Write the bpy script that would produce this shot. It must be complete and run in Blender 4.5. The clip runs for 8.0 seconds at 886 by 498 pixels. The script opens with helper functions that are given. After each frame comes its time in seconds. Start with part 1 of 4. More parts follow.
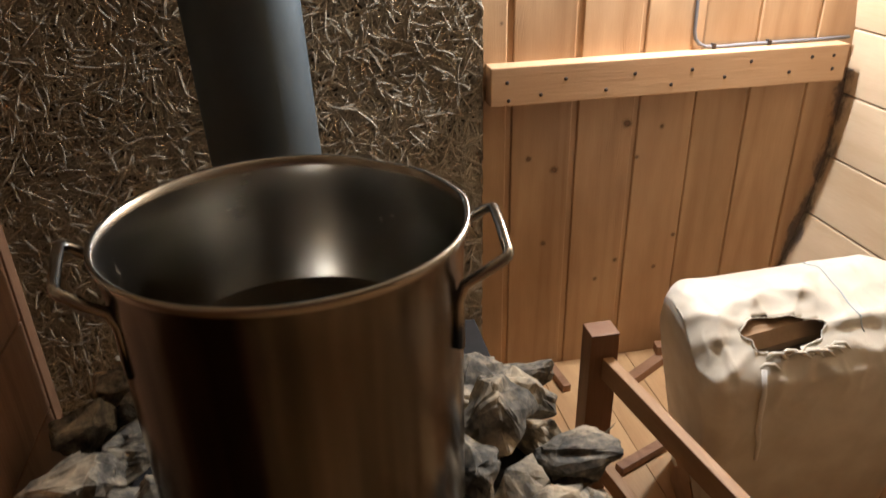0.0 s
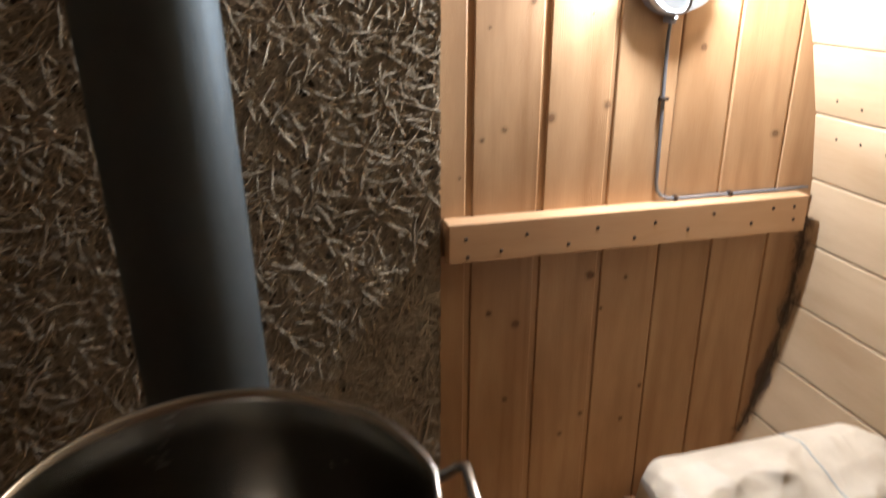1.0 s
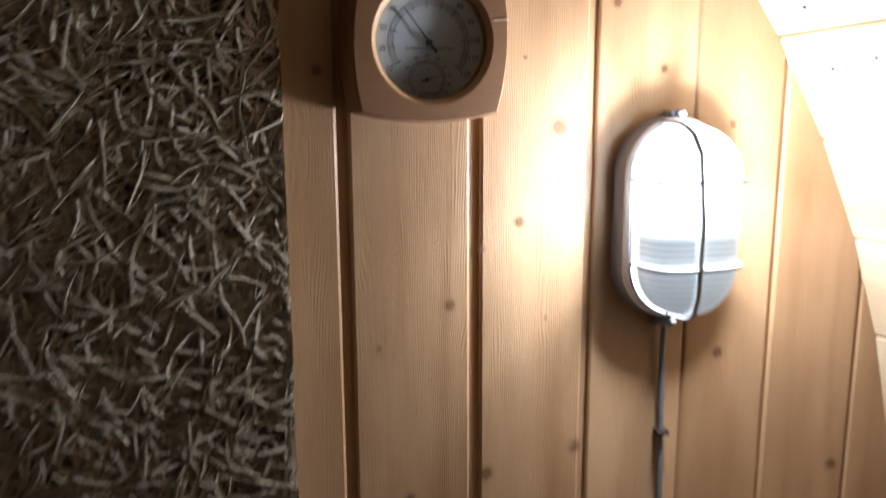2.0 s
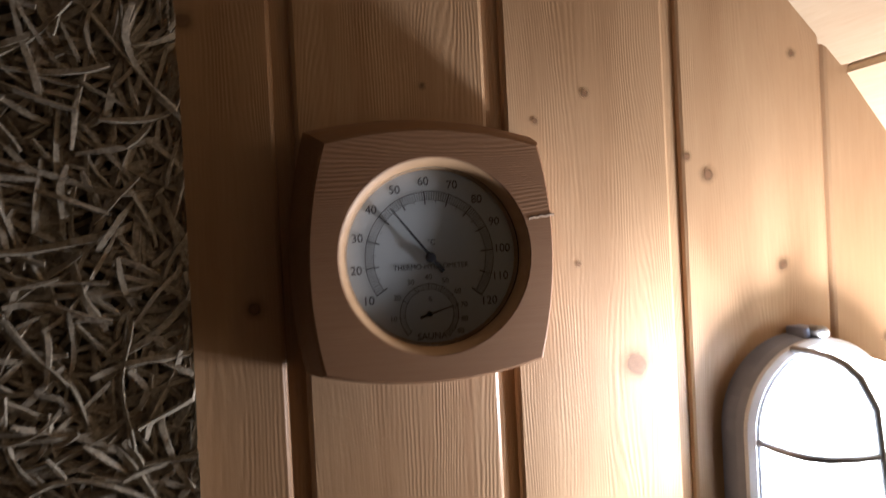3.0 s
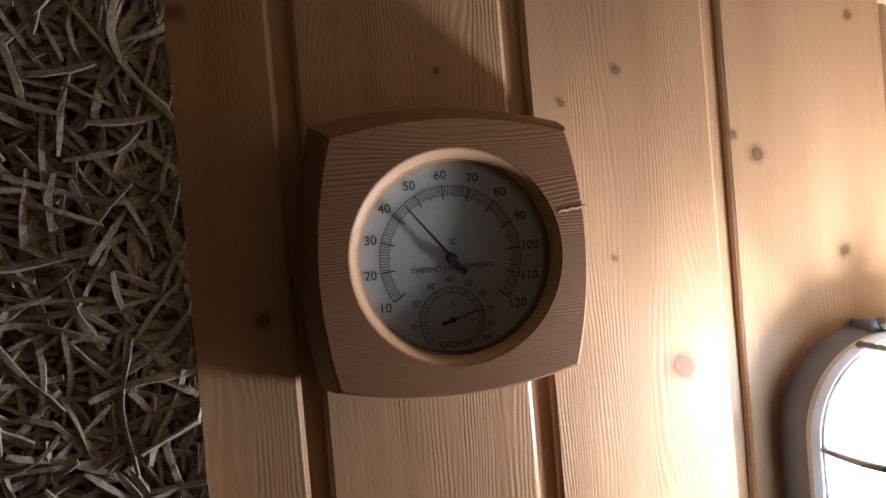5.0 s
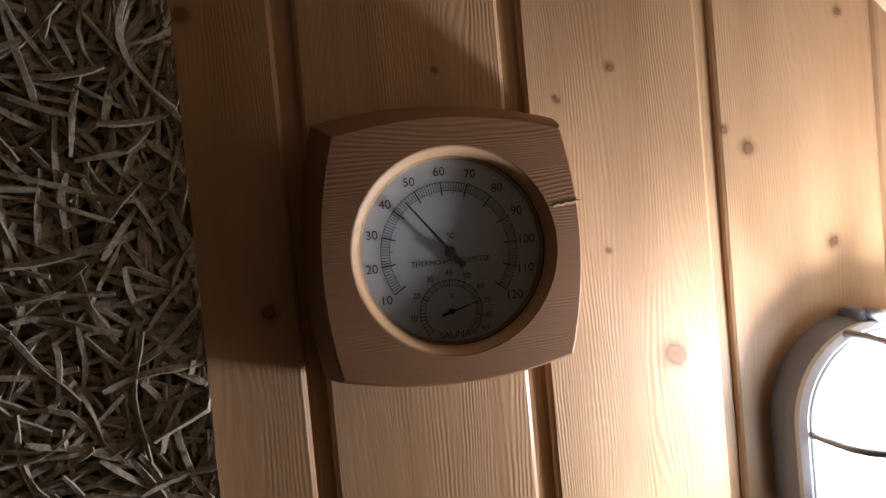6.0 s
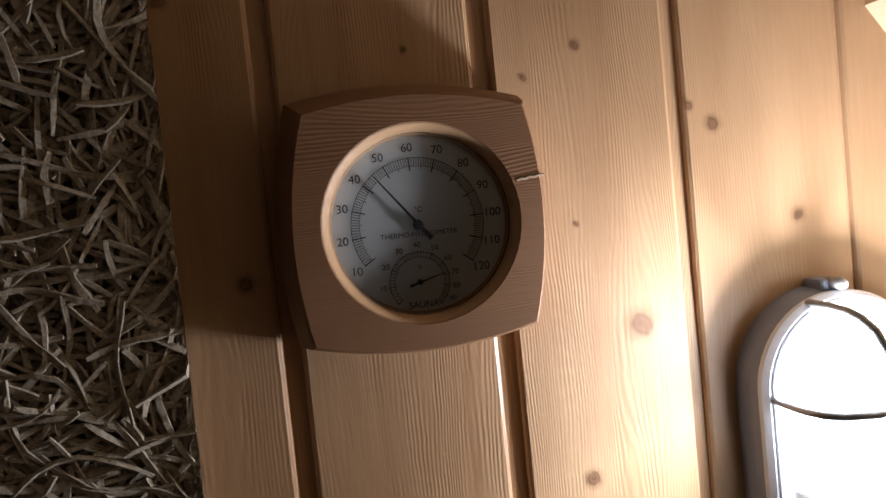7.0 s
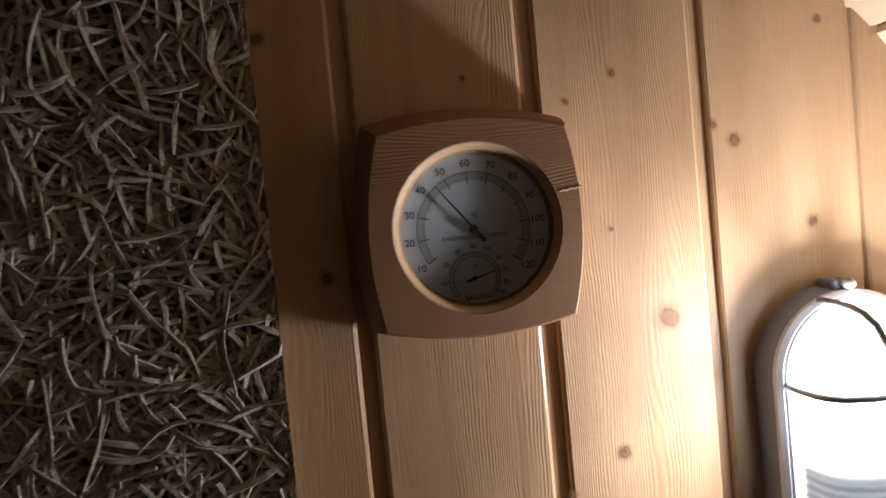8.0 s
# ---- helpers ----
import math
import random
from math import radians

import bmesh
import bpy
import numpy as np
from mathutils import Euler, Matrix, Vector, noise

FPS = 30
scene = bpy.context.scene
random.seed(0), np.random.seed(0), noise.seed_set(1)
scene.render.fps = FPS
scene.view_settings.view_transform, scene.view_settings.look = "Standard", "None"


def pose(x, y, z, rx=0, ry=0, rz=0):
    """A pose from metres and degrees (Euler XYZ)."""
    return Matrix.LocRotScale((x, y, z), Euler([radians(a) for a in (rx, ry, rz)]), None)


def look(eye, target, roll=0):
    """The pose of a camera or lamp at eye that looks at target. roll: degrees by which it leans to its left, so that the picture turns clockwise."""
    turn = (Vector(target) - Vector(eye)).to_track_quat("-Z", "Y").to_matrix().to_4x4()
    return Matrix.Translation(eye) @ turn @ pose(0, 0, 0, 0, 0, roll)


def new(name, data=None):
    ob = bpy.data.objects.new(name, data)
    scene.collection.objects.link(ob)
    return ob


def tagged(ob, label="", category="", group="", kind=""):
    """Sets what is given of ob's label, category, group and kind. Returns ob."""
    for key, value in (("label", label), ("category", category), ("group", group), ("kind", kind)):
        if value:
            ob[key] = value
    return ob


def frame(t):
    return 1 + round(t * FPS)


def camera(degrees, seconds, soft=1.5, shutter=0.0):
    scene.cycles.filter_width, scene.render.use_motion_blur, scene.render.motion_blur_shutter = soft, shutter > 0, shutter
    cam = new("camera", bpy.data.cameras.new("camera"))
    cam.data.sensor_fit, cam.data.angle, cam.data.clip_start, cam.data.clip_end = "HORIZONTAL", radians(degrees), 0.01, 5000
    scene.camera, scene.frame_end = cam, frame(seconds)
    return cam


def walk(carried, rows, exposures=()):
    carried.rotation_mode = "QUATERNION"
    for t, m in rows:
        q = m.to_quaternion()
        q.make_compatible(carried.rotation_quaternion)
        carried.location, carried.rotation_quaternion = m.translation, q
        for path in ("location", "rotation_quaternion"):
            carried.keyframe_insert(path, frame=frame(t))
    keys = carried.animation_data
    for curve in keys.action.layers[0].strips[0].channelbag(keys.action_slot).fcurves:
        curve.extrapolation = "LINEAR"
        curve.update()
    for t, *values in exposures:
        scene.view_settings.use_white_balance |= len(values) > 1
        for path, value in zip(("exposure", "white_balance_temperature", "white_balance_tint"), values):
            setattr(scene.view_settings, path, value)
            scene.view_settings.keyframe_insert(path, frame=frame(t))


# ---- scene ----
cam = camera(61.9, 8.0, shutter=0.4)
PATH = [
    (0, (0.055, -0.057, 0.936), (0.381, 1.691, 0.02), -1.4),
    (0.5, (0.024, -0.015, 0.985), (0.442, 1.741, 0.124), -0.5),
    (1, (0.072, 0.073, 1.014), (0.556, 1.88, 0.307), 0.1),
    (1.5, (0.21, 0.289, 1.058), (0.734, 2.152, 0.551), 0.2),
    (1.8, (0.281, 0.424, 1.112), (0.816, 2.309, 0.714), 0.0),
    (2, (0.317, 0.503, 1.146), (0.837, 2.402, 0.798), -0.3),
    (2.2, (0.332, 0.583, 1.158), (0.87, 2.494, 0.916), -0.7),
    (3.3, (0.403, 0.771, 1.229), (0.869, 2.716, 1.226), -3.5),
    (3.5, (0.408, 0.783, 1.226), (0.857, 2.732, 1.228), -3.8),
    (4, (0.408, 0.78, 1.225), (0.828, 2.736, 1.219), -4.5),
    (4.5, (0.404, 0.781, 1.222), (0.802, 2.741, 1.199), -4.7),
    (6, (0.404, 0.764, 1.227), (0.782, 2.726, 1.15), -5.2),
    (6.5, (0.414, 0.76, 1.213), (0.78, 2.724, 1.125), -5.5),
    (7, (0.424, 0.744, 1.215), (0.764, 2.713, 1.12), -5.7),
    (7.5, (0.415, 0.729, 1.221), (0.714, 2.704, 1.127), -5.6),
    (8, (0.407, 0.678, 1.221), (0.632, 2.663, 1.13), -5.4),
]
EXPOSURES = [(0.0, 2.4, 6050, 12), (0.5, 2.3, 6050, 12), (1.0, 1.8, 6050, 13), (1.5, 1.3, 5850, 12), (2.0, 0.42, 5700, 12), (3.3, -0.12, 5950, 18.5), (8.0, -0.25, 5950, 16.5)]
walk(cam, [(t, look(eye, target, roll)) for t, eye, target, roll in PATH], EXPOSURES)

# ---- light ----
U = 0.83                      # metres in one unit of the plan below
LAMP = Vector((0.876, 1.327, 1.300))
world = bpy.data.worlds.new("world")
world.use_nodes = True
world.node_tree.nodes["Background"].inputs[0].default_value = (0.02, 0.02, 0.02, 1)
scene.world = world
bulb_light = bpy.data.lights.new("bulb_light", "POINT")
bulb_light.energy, bulb_light.shadow_soft_size, bulb_light.color = 8.6, 0.022, (1.0, 0.985, 0.97)
bulb_lamp = new("bulb_light", bulb_light)
bulb_lamp.location = LAMP * U


# ---- materials ----
def material(name):
    m = bpy.data.materials.new(name)
    m.use_nodes = True
    nt = m.node_tree
    return m, nt, nt.nodes["Principled BSDF"]


def node(nt, kind, **values):
    n = nt.nodes.new(kind)
    for key, value in values.items():
        n.inputs[key].default_value = value
    return n


def math_node(nt, op, a, b=None, c=None):
    n = nt.nodes.new("ShaderNodeMath")
    n.operation = op
    for i, v in enumerate((a, b, c)):
        if v is None:
            continue
        if isinstance(v, (int, float)):
            n.inputs[i].default_value = v
        else:
            nt.links.new(v, n.inputs[i])
    return n.outputs[0]


def ramp(nt, fac, stops):
    n = nt.nodes.new("ShaderNodeValToRGB")
    while len(n.color_ramp.elements) < len(stops):
        n.color_ramp.elements.new(0.5)
    for e, (p, c) in zip(n.color_ramp.elements, stops):
        e.position, e.color = p, (*c, 1)
    nt.links.new(fac, n.inputs[0])
    return n.outputs[0]


def mix(nt, fac, a, b, blend="MIX"):
    n = nt.nodes.new("ShaderNodeMix")
    n.data_type, n.blend_type = "RGBA", blend
    for i, v in ((0, fac), (6, a), (7, b)):
        if isinstance(v, (int, float)):
            n.inputs[i].default_value = v
        elif isinstance(v, tuple):
            n.inputs[i].default_value = (*v, 1)
        else:
            nt.links.new(v, n.inputs[i])
    return n.outputs[2]


def coords(nt, scale, jitter=True):
    """Object coordinates, shifted by chance from piece to piece, and stretched."""
    tc = nt.nodes.new("ShaderNodeTexCoord")
    src = tc.outputs["Object"]
    if jitter:
        info = nt.nodes.new("ShaderNodeObjectInfo")
        shift = nt.nodes.new("ShaderNodeVectorMath")
        shift.operation = "SCALE"
        shift.inputs[0].default_value = (31.0, 17.0, 23.0)
        nt.links.new(info.outputs["Random"], shift.inputs[3])
        add = nt.nodes.new("ShaderNodeVectorMath")
        nt.links.new(src, add.inputs[0])
        nt.links.new(shift.outputs[0], add.inputs[1])
        src = add.outputs[0]
    mp = nt.nodes.new("ShaderNodeMapping")
    mp.inputs["Scale"].default_value = scale
    nt.links.new(src, mp.inputs["Vector"])
    return mp.outputs[0]


def noise_tex(nt, vec, scale, detail=4.0, rough=0.55, distortion=0.0):
    n = node(nt, "ShaderNodeTexNoise", Scale=scale, Detail=detail, Roughness=rough, Distortion=distortion)
    nt.links.new(vec, n.inputs["Vector"])
    return n.outputs[0]


def bump(nt, bsdf, height, strength, distance):
    b = node(nt, "ShaderNodeBump", Strength=strength, Distance=distance)
    nt.links.new(height, b.inputs["Height"])
    nt.links.new(b.outputs[0], bsdf.inputs["Normal"])


def wood(name, axis, pale, dark, rings=9.0, across=9.0, relief=0.5, rough=0.55, tone=0.25, stain=0.3, coat=0.0, lines=0.0, across_axis=0, knots=False, ridges=0.0, spec=0.5, deep=0.16, even=0.0):
    """Sawn wood with year rings, fine fibres and blotches; axis: the way the grain runs."""
    m, nt, bsdf = material(name)

    def along(a, b):
        return tuple(b if i == "xyz".index(axis) else a for i in range(3))

    flow = noise_tex(nt, coords(nt, along(across, 0.42)), 1.0, 2.0, 0.5, 0.15)
    phase = math_node(nt, "MULTIPLY", flow, rings * 6.2832)
    if lines:
        split = nt.nodes.new("ShaderNodeSeparateXYZ")
        nt.links.new(coords(nt, (1, 1, 1)), split.inputs[0])
        phase = math_node(nt, "MULTIPLY_ADD", split.outputs[across_axis], lines, phase)
        uneven = noise_tex(nt, coords(nt, along(70.0, 1.3)), 1.0, 3.0, 0.6)
        phase = math_node(nt, "MULTIPLY_ADD", uneven, 16.0, phase)
    ring = math_node(nt, "MULTIPLY_ADD", math_node(nt, "SINE", phase), 0.5, 0.5)
    ring = math_node(nt, "POWER", ring, 2.2)
    faint = noise_tex(nt, coords(nt, along(22.0, 1.1)), 1.0, 2.0, 0.5)
    ring = math_node(nt, "MULTIPLY", ring, ramp(nt, faint, [(0.36, (0.12,) * 3), (0.66, (1.0,) * 3)]))
    fibre = noise_tex(nt, coords(nt, along(460.0, 26.0)), 1.0, 3.0, 0.6, 0.2)
    blotch = noise_tex(nt, coords(nt, along(9.0, 2.6)), 1.0, 3.0, 0.55)
    fac = math_node(nt, "MULTIPLY_ADD", fibre, 0.62, math_node(nt, "MULTIPLY", ring, 0.5))
    col = ramp(nt, fac, [(0.12, pale), (0.85, dark)])
    shade = ramp(nt, blotch, [(0.3, (1 - stain, 1 - stain * 1.25, 1 - stain * 1.5)), (0.68, (1.0, 1.0, 1.0))])
    col = mix(nt, 1.0, col, shade, "MULTIPLY")
    info = nt.nodes.new("ShaderNodeObjectInfo")
    var = ramp(nt, info.outputs["Random"], [(0.0, (1 - tone, 1 - tone, 1 - tone * 1.1)), (1.0, (1.0, 1.0, 1.0))])
    col = mix(nt, 1.0, col, var, "MULTIPLY")
    if knots:
        cell = node(nt, "ShaderNodeTexVoronoi", Scale=1.0)
        nt.links.new(coords(nt, along(5.2, 2.3)), cell.inputs["Vector"])
        tone_cell = nt.nodes.new("ShaderNodeSeparateColor")
        nt.links.new(cell.outputs["Color"], tone_cell.inputs[0])
        rare = math_node(nt, "GREATER_THAN", tone_cell.outputs[0], 0.62)
        heart = ramp(nt, cell.outputs["Distance"], [(0.015, (1.0,) * 3), (0.05, (0.55,) * 3), (0.085, (0.0,) * 3)])
        col = mix(nt, math_node(nt, "MULTIPLY", math_node(nt, "MULTIPLY", heart, rare), 0.7), col, (0.22, 0.125, 0.065))
    bsdf.inputs["Specular IOR Level"].default_value = spec
    if ridges:
        # brushed year rings: close wavering ridges that bunch, part and fade
        place = nt.nodes.new("ShaderNodeSeparateXYZ")
        nt.links.new(coords(nt, (1, 1, 1)), place.inputs[0])
        sway = noise_tex(nt, coords(nt, along(13.0, 2.2)), 1.0, 2.0, 0.5)
        wobble = noise_tex(nt, coords(nt, along(85.0, 34.0)), 1.0, 3.0, 0.6)
        turn = math_node(nt, "MULTIPLY_ADD", sway, 0.075 * ridges, math_node(nt, "MULTIPLY", wobble, 7.0))
        turn = math_node(nt, "MULTIPLY_ADD", place.outputs[2 if axis == "x" else 0], ridges, turn)
        ridge = math_node(nt, "MULTIPLY_ADD", math_node(nt, "SINE", turn), 0.5, 0.5)
        broken = noise_tex(nt, coords(nt, along(60.0, 16.0)), 1.0, 3.0, 0.6)
        ridge = math_node(nt, "MULTIPLY", ridge, ramp(nt, broken, [(0.38, (even,) * 3), (0.66, (1.0,) * 3)]))
        ridge = math_node(nt, "MULTIPLY", ridge, ramp(nt, faint, [(0.38, (0.12 + even * 0.9,) * 3), (0.64, (1.0,) * 3)]))
        groove = ramp(nt, ridge, [(0.35, (1.0, 1.0, 1.0)), (1.0, (1 - deep, 1 - deep * 1.3, 1 - deep * 1.5))])
        col = mix(nt, 1.0, col, groove, "MULTIPLY")
    else:
        ridge = noise_tex(nt, coords(nt, along(240.0, 12.0), ), 1.0, 2.0, 0.5, 0.3)
    nt.links.new(col, bsdf.inputs["Base Color"])
    nt.links.new(math_node(nt, "MULTIPLY_ADD", fibre, 0.25, rough - 0.12), bsdf.inputs["Roughness"])
    bsdf.inputs["Coat Weight"].default_value = coat
    bsdf.inputs["Coat Roughness"].default_value = 0.35
    high = math_node(nt, "SUBTRACT", math_node(nt, "MULTIPLY", fibre, 0.5), math_node(nt, "MULTIPLY", ring, 0.4))
    high = math_node(nt, "MULTIPLY_ADD", ridge, -1.1 if ridges else 1.2, high)
    bump(nt, bsdf, high, relief, 0.0009)
    return m


PINE = wood("pine_board", "z", (0.62, 0.412, 0.232), (0.50, 0.303, 0.155), rings=12.0, across=6.0, relief=0.23, stain=0.34, tone=0.17, ridges=2900.0, spec=0.45, deep=0.06, even=0.06, coat=0.35)
PINE_X = wood("pine_batten", "x", (0.64, 0.425, 0.245), (0.53, 0.335, 0.18), rings=5.0, across=9.0, relief=0.35, stain=0.18, tone=0.05)
STAVE = wood("spruce_stave", "y", (0.68, 0.535, 0.36), (0.57, 0.42, 0.255), rings=5.0, across=6.0, relief=0.2, stain=0.22, tone=0.14, knots=True)
FLOOR = wood("floor_plank", "y", (0.60, 0.40, 0.20), (0.46, 0.27, 0.12), rings=5.0, across=7.0, relief=0.2, stain=0.3, tone=0.15, knots=True)
CEDAR = wood("cedar", "x", (0.312, 0.176, 0.092), (0.235, 0.122, 0.060), rings=5.0, across=9.0, relief=0.15, ridges=4300.0, stain=0.16, tone=0.0, rough=0.6, spec=0.3, deep=0.09, even=0.5)
PALE = wood("pale_cedar", "x", (0.47, 0.305, 0.16), (0.38, 0.23, 0.115), rings=8.0, across=16.0, relief=0.3, stain=0.1, tone=0.0)
STAINED = wood("brown_stained_wood", "z", (0.34, 0.19, 0.105), (0.22, 0.112, 0.058), rings=6.0, across=14.0, relief=0.3, stain=0.3, tone=0.1)
STAINED_Y = wood("brown_stained_rail", "y", (0.52, 0.315, 0.15), (0.36, 0.195, 0.085), rings=6.0, across=14.0, relief=0.3, stain=0.3, tone=0.1)


def plain(name, colour, rough=0.5, metal=0.0, spots=0.2, scale=40.0, relief=0.1, depth=0.001, spec=0.5):
    m, nt, bsdf = material(name)
    vec = coords(nt, (1, 1, 1))
    n1, n2 = noise_tex(nt, vec, scale, 4.0), noise_tex(nt, vec, scale * 0.12, 3.0)
    fac = math_node(nt, "MULTIPLY_ADD", n1, 0.5, math_node(nt, "MULTIPLY", n2, 0.5))
    low = tuple(c * (1 - spots) for c in colour)
    nt.links.new(ramp(nt, fac, [(0.35, low), (0.65, colour)]), bsdf.inputs["Base Color"])
    nt.links.new(math_node(nt, "MULTIPLY_ADD", n2, 0.2, rough - 0.1), bsdf.inputs["Roughness"])
    bsdf.inputs["Metallic"].default_value = metal
    bsdf.inputs["Specular IOR Level"].default_value = spec
    bump(nt, bsdf, n1, relief, depth)
    return m


FLUE = plain("black_stove_enamel", (0.108, 0.134, 0.153), 0.62, 0.88, 0.10, 60, 0.0, spec=0.6)
FLUE.node_tree.nodes["Principled BSDF"].inputs["Specular Tint"].default_value = (0.72, 0.88, 1.0, 1)
STOVE = plain("dark_stove_steel", (0.028, 0.027, 0.027), 0.8, 0.0, 0.3, 30, 0.1, spec=0.2)
GREY_PAINT = plain("grey_lamp_housing", (0.24, 0.27, 0.36), 0.45, 0.0, 0.12, 50, 0.05)
WIRE = plain("zinc_wire", (0.34, 0.34, 0.34), 0.4, 0.3, 0.2, 200, 0.1)
CABLE = plain("grey_cable_sheath", (0.17, 0.175, 0.19), 0.65, 0.0, 0.15, 80, 0.05)
NAIL = plain("rusty_nail_head", (0.05, 0.033, 0.025), 0.6, 0.4, 0.4, 300, 0.2)
DIAL = plain("dial_card", (0.82, 0.87, 0.87), 0.55, 0.0, 0.05, 25, 0.0)
INK = plain("dial_ink", (0.02, 0.022, 0.028), 0.6, 0.0, 0.1, 60, 0.0)
SPLIT = plain("fresh_wood_split", (0.80, 0.62, 0.46), 0.7, 0.0, 0.2, 300, 0.2)
BLACK = plain("split_shadow_gap", (0.05, 0.028, 0.016), 0.8, 0.0, 0.2, 300, 0.2)
BARK = plain("birch_firewood", (0.42, 0.27, 0.15), 0.8, 0.0, 0.4, 40, 0.5, 0.002)
TWINE = plain("white_twine", (0.88, 0.85, 0.78), 0.8, 0.0, 0.12, 300, 0.0)
BLUE_STRIPE = plain("pale_blue_thread", (0.54, 0.62, 0.65), 0.7, 0.0, 0.2, 200, 0.3)


def knot_material():
    """A knot: dark heart and ring, fading out into the board."""
    m, nt, bsdf = material("knot")
    tc = nt.nodes.new("ShaderNodeTexCoord")
    info = nt.nodes.new("ShaderNodeObjectInfo")
    away = nt.nodes.new("ShaderNodeVectorMath")
    away.operation = "LENGTH"
    nt.links.new(tc.outputs["Object"], away.inputs[0])
    grain = noise_tex(nt, coords(nt, (1, 1, 0.6)), 170.0, 3.0)
    r = math_node(nt, "MULTIPLY_ADD", grain, 0.0064, math_node(nt, "SUBTRACT", away.outputs["Value"], 0.0032))
    scaled = math_node(nt, "DIVIDE", r, 0.012)
    nt.links.new(ramp(nt, scaled, [(0.0, (0.12, 0.058, 0.03)), (0.10, (0.24, 0.125, 0.062)), (0.28, (0.25, 0.13, 0.065)), (0.38, (0.11, 0.053, 0.027)), (0.47, (0.24, 0.125, 0.058)), (0.85, (0.40, 0.22, 0.10))]), bsdf.inputs["Base Color"])
    cover = ramp(nt, scaled, [(0.0, (0.85,) * 3), (0.26, (0.72,) * 3), (0.38, (0.72,) * 3), (0.47, (0.42,) * 3), (0.62, (0.22,) * 3), (0.95, (0.0,) * 3)])
    clear = ramp(nt, info.outputs["Random"], [(0.0, (0.72,) * 3), (1.0, (1.0,) * 3)])
    nt.links.new(mix(nt, 1.0, cover, clear, "MULTIPLY"), bsdf.inputs["Alpha"])
    bsdf.inputs["Roughness"].default_value = 0.5
    return m


KNOT = knot_material()


def wool_material(name="wood_wool_strand", low=(0.50, 0.445, 0.345), high=(0.68, 0.61, 0.485)):
    m, nt, bsdf = material(name)
    geo = nt.nodes.new("ShaderNodeNewGeometry")
    vec = coords(nt, (1, 1, 1), False)
    n1, n2 = noise_tex(nt, vec, 420.0, 5.0, 0.65), noise_tex(nt, vec, 7.0, 3.0)
    tint = ramp(nt, geo.outputs["Random Per Island"], [(0.0, low), (1.0, high)])
    grain = ramp(nt, n1, [(0.3, (0.50,) * 3), (0.7, (1.0,) * 3)])
    patch = ramp(nt, n2, [(0.35, (0.75, 0.72, 0.68)), (0.65, (1.05, 1.05, 1.05))])
    col = mix(nt, 1.0, mix(nt, 1.0, tint, grain, "MULTIPLY"), patch, "MULTIPLY")
    nt.links.new(col, bsdf.inputs["Base Color"])
    bsdf.inputs["Roughness"].default_value = 0.8
    bsdf.inputs["Specular IOR Level"].default_value = 0.2
    bump(nt, bsdf, n1, 0.5, 0.0018)
    return m


WOOL = wool_material()
# far darker than the strands: the shade of the gaps is in its colour
WOOL_SHADE = plain("wood_wool_core_shade", (0.15, 0.125, 0.095), 0.9, 0.0, 0.5, 120, 0.8, 0.004)


def steel_material():
    m, nt, bsdf = material("brushed_stainless_steel")
    bsdf.inputs["Metallic"].default_value = 1.0
    vec = coords(nt, (1.3, 1.3, 600.0), False)
    n1, n2 = noise_tex(nt, vec, 1.0, 3.0), noise_tex(nt, coords(nt, (1, 1, 1), False), 9.0, 4.0)
    nt.links.new(ramp(nt, n2, [(0.35, (0.30, 0.285, 0.25)), (0.65, (0.46, 0.437, 0.39))]), bsdf.inputs["Base Color"])
    nt.links.new(math_node(nt, "MULTIPLY_ADD", n2, 0.14, math_node(nt, "MULTIPLY_ADD", n1, 0.04, 0.15)), bsdf.inputs["Roughness"])
    bsdf.inputs["Anisotropic"].default_value = 0.4
    bump(nt, bsdf, n1, 0.015, 0.0004)
    return m


STEEL = steel_material()


def sooty_steel_material():
    """Outer pot steel, the room's dark brown reflection painted in as upright streaks."""
    m, nt, bsdf = material("steel_painted_reflection")
    bsdf.inputs["Metallic"].default_value = 1.0
    streak = noise_tex(nt, coords(nt, (16.0, 16.0, 0.9), False), 1.0, 3.0, 0.55)
    fine, blot = noise_tex(nt, coords(nt, (4.0, 4.0, 500.0), False), 1.0, 3.0), noise_tex(nt, coords(nt, (1, 1, 1), False), 8.0, 4.0)
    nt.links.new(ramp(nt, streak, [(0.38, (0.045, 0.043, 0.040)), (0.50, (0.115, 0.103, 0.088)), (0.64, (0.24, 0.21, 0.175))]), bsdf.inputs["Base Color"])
    nt.links.new(math_node(nt, "MULTIPLY_ADD", blot, 0.18, 0.12), bsdf.inputs["Roughness"])
    bump(nt, bsdf, fine, 0.04, 0.0004)
    return m


STEEL_REFLECTION = sooty_steel_material()


def water_material():
    m, nt, bsdf = material("dark_water")
    bsdf.inputs["Base Color"].default_value = (0.02, 0.018, 0.013, 1)
    bsdf.inputs["Roughness"].default_value = 0.04
    bump(nt, bsdf, noise_tex(nt, coords(nt, (1, 1, 1)), 14.0, 2.0), 0.12, 0.004)
    return m


WATER = water_material()


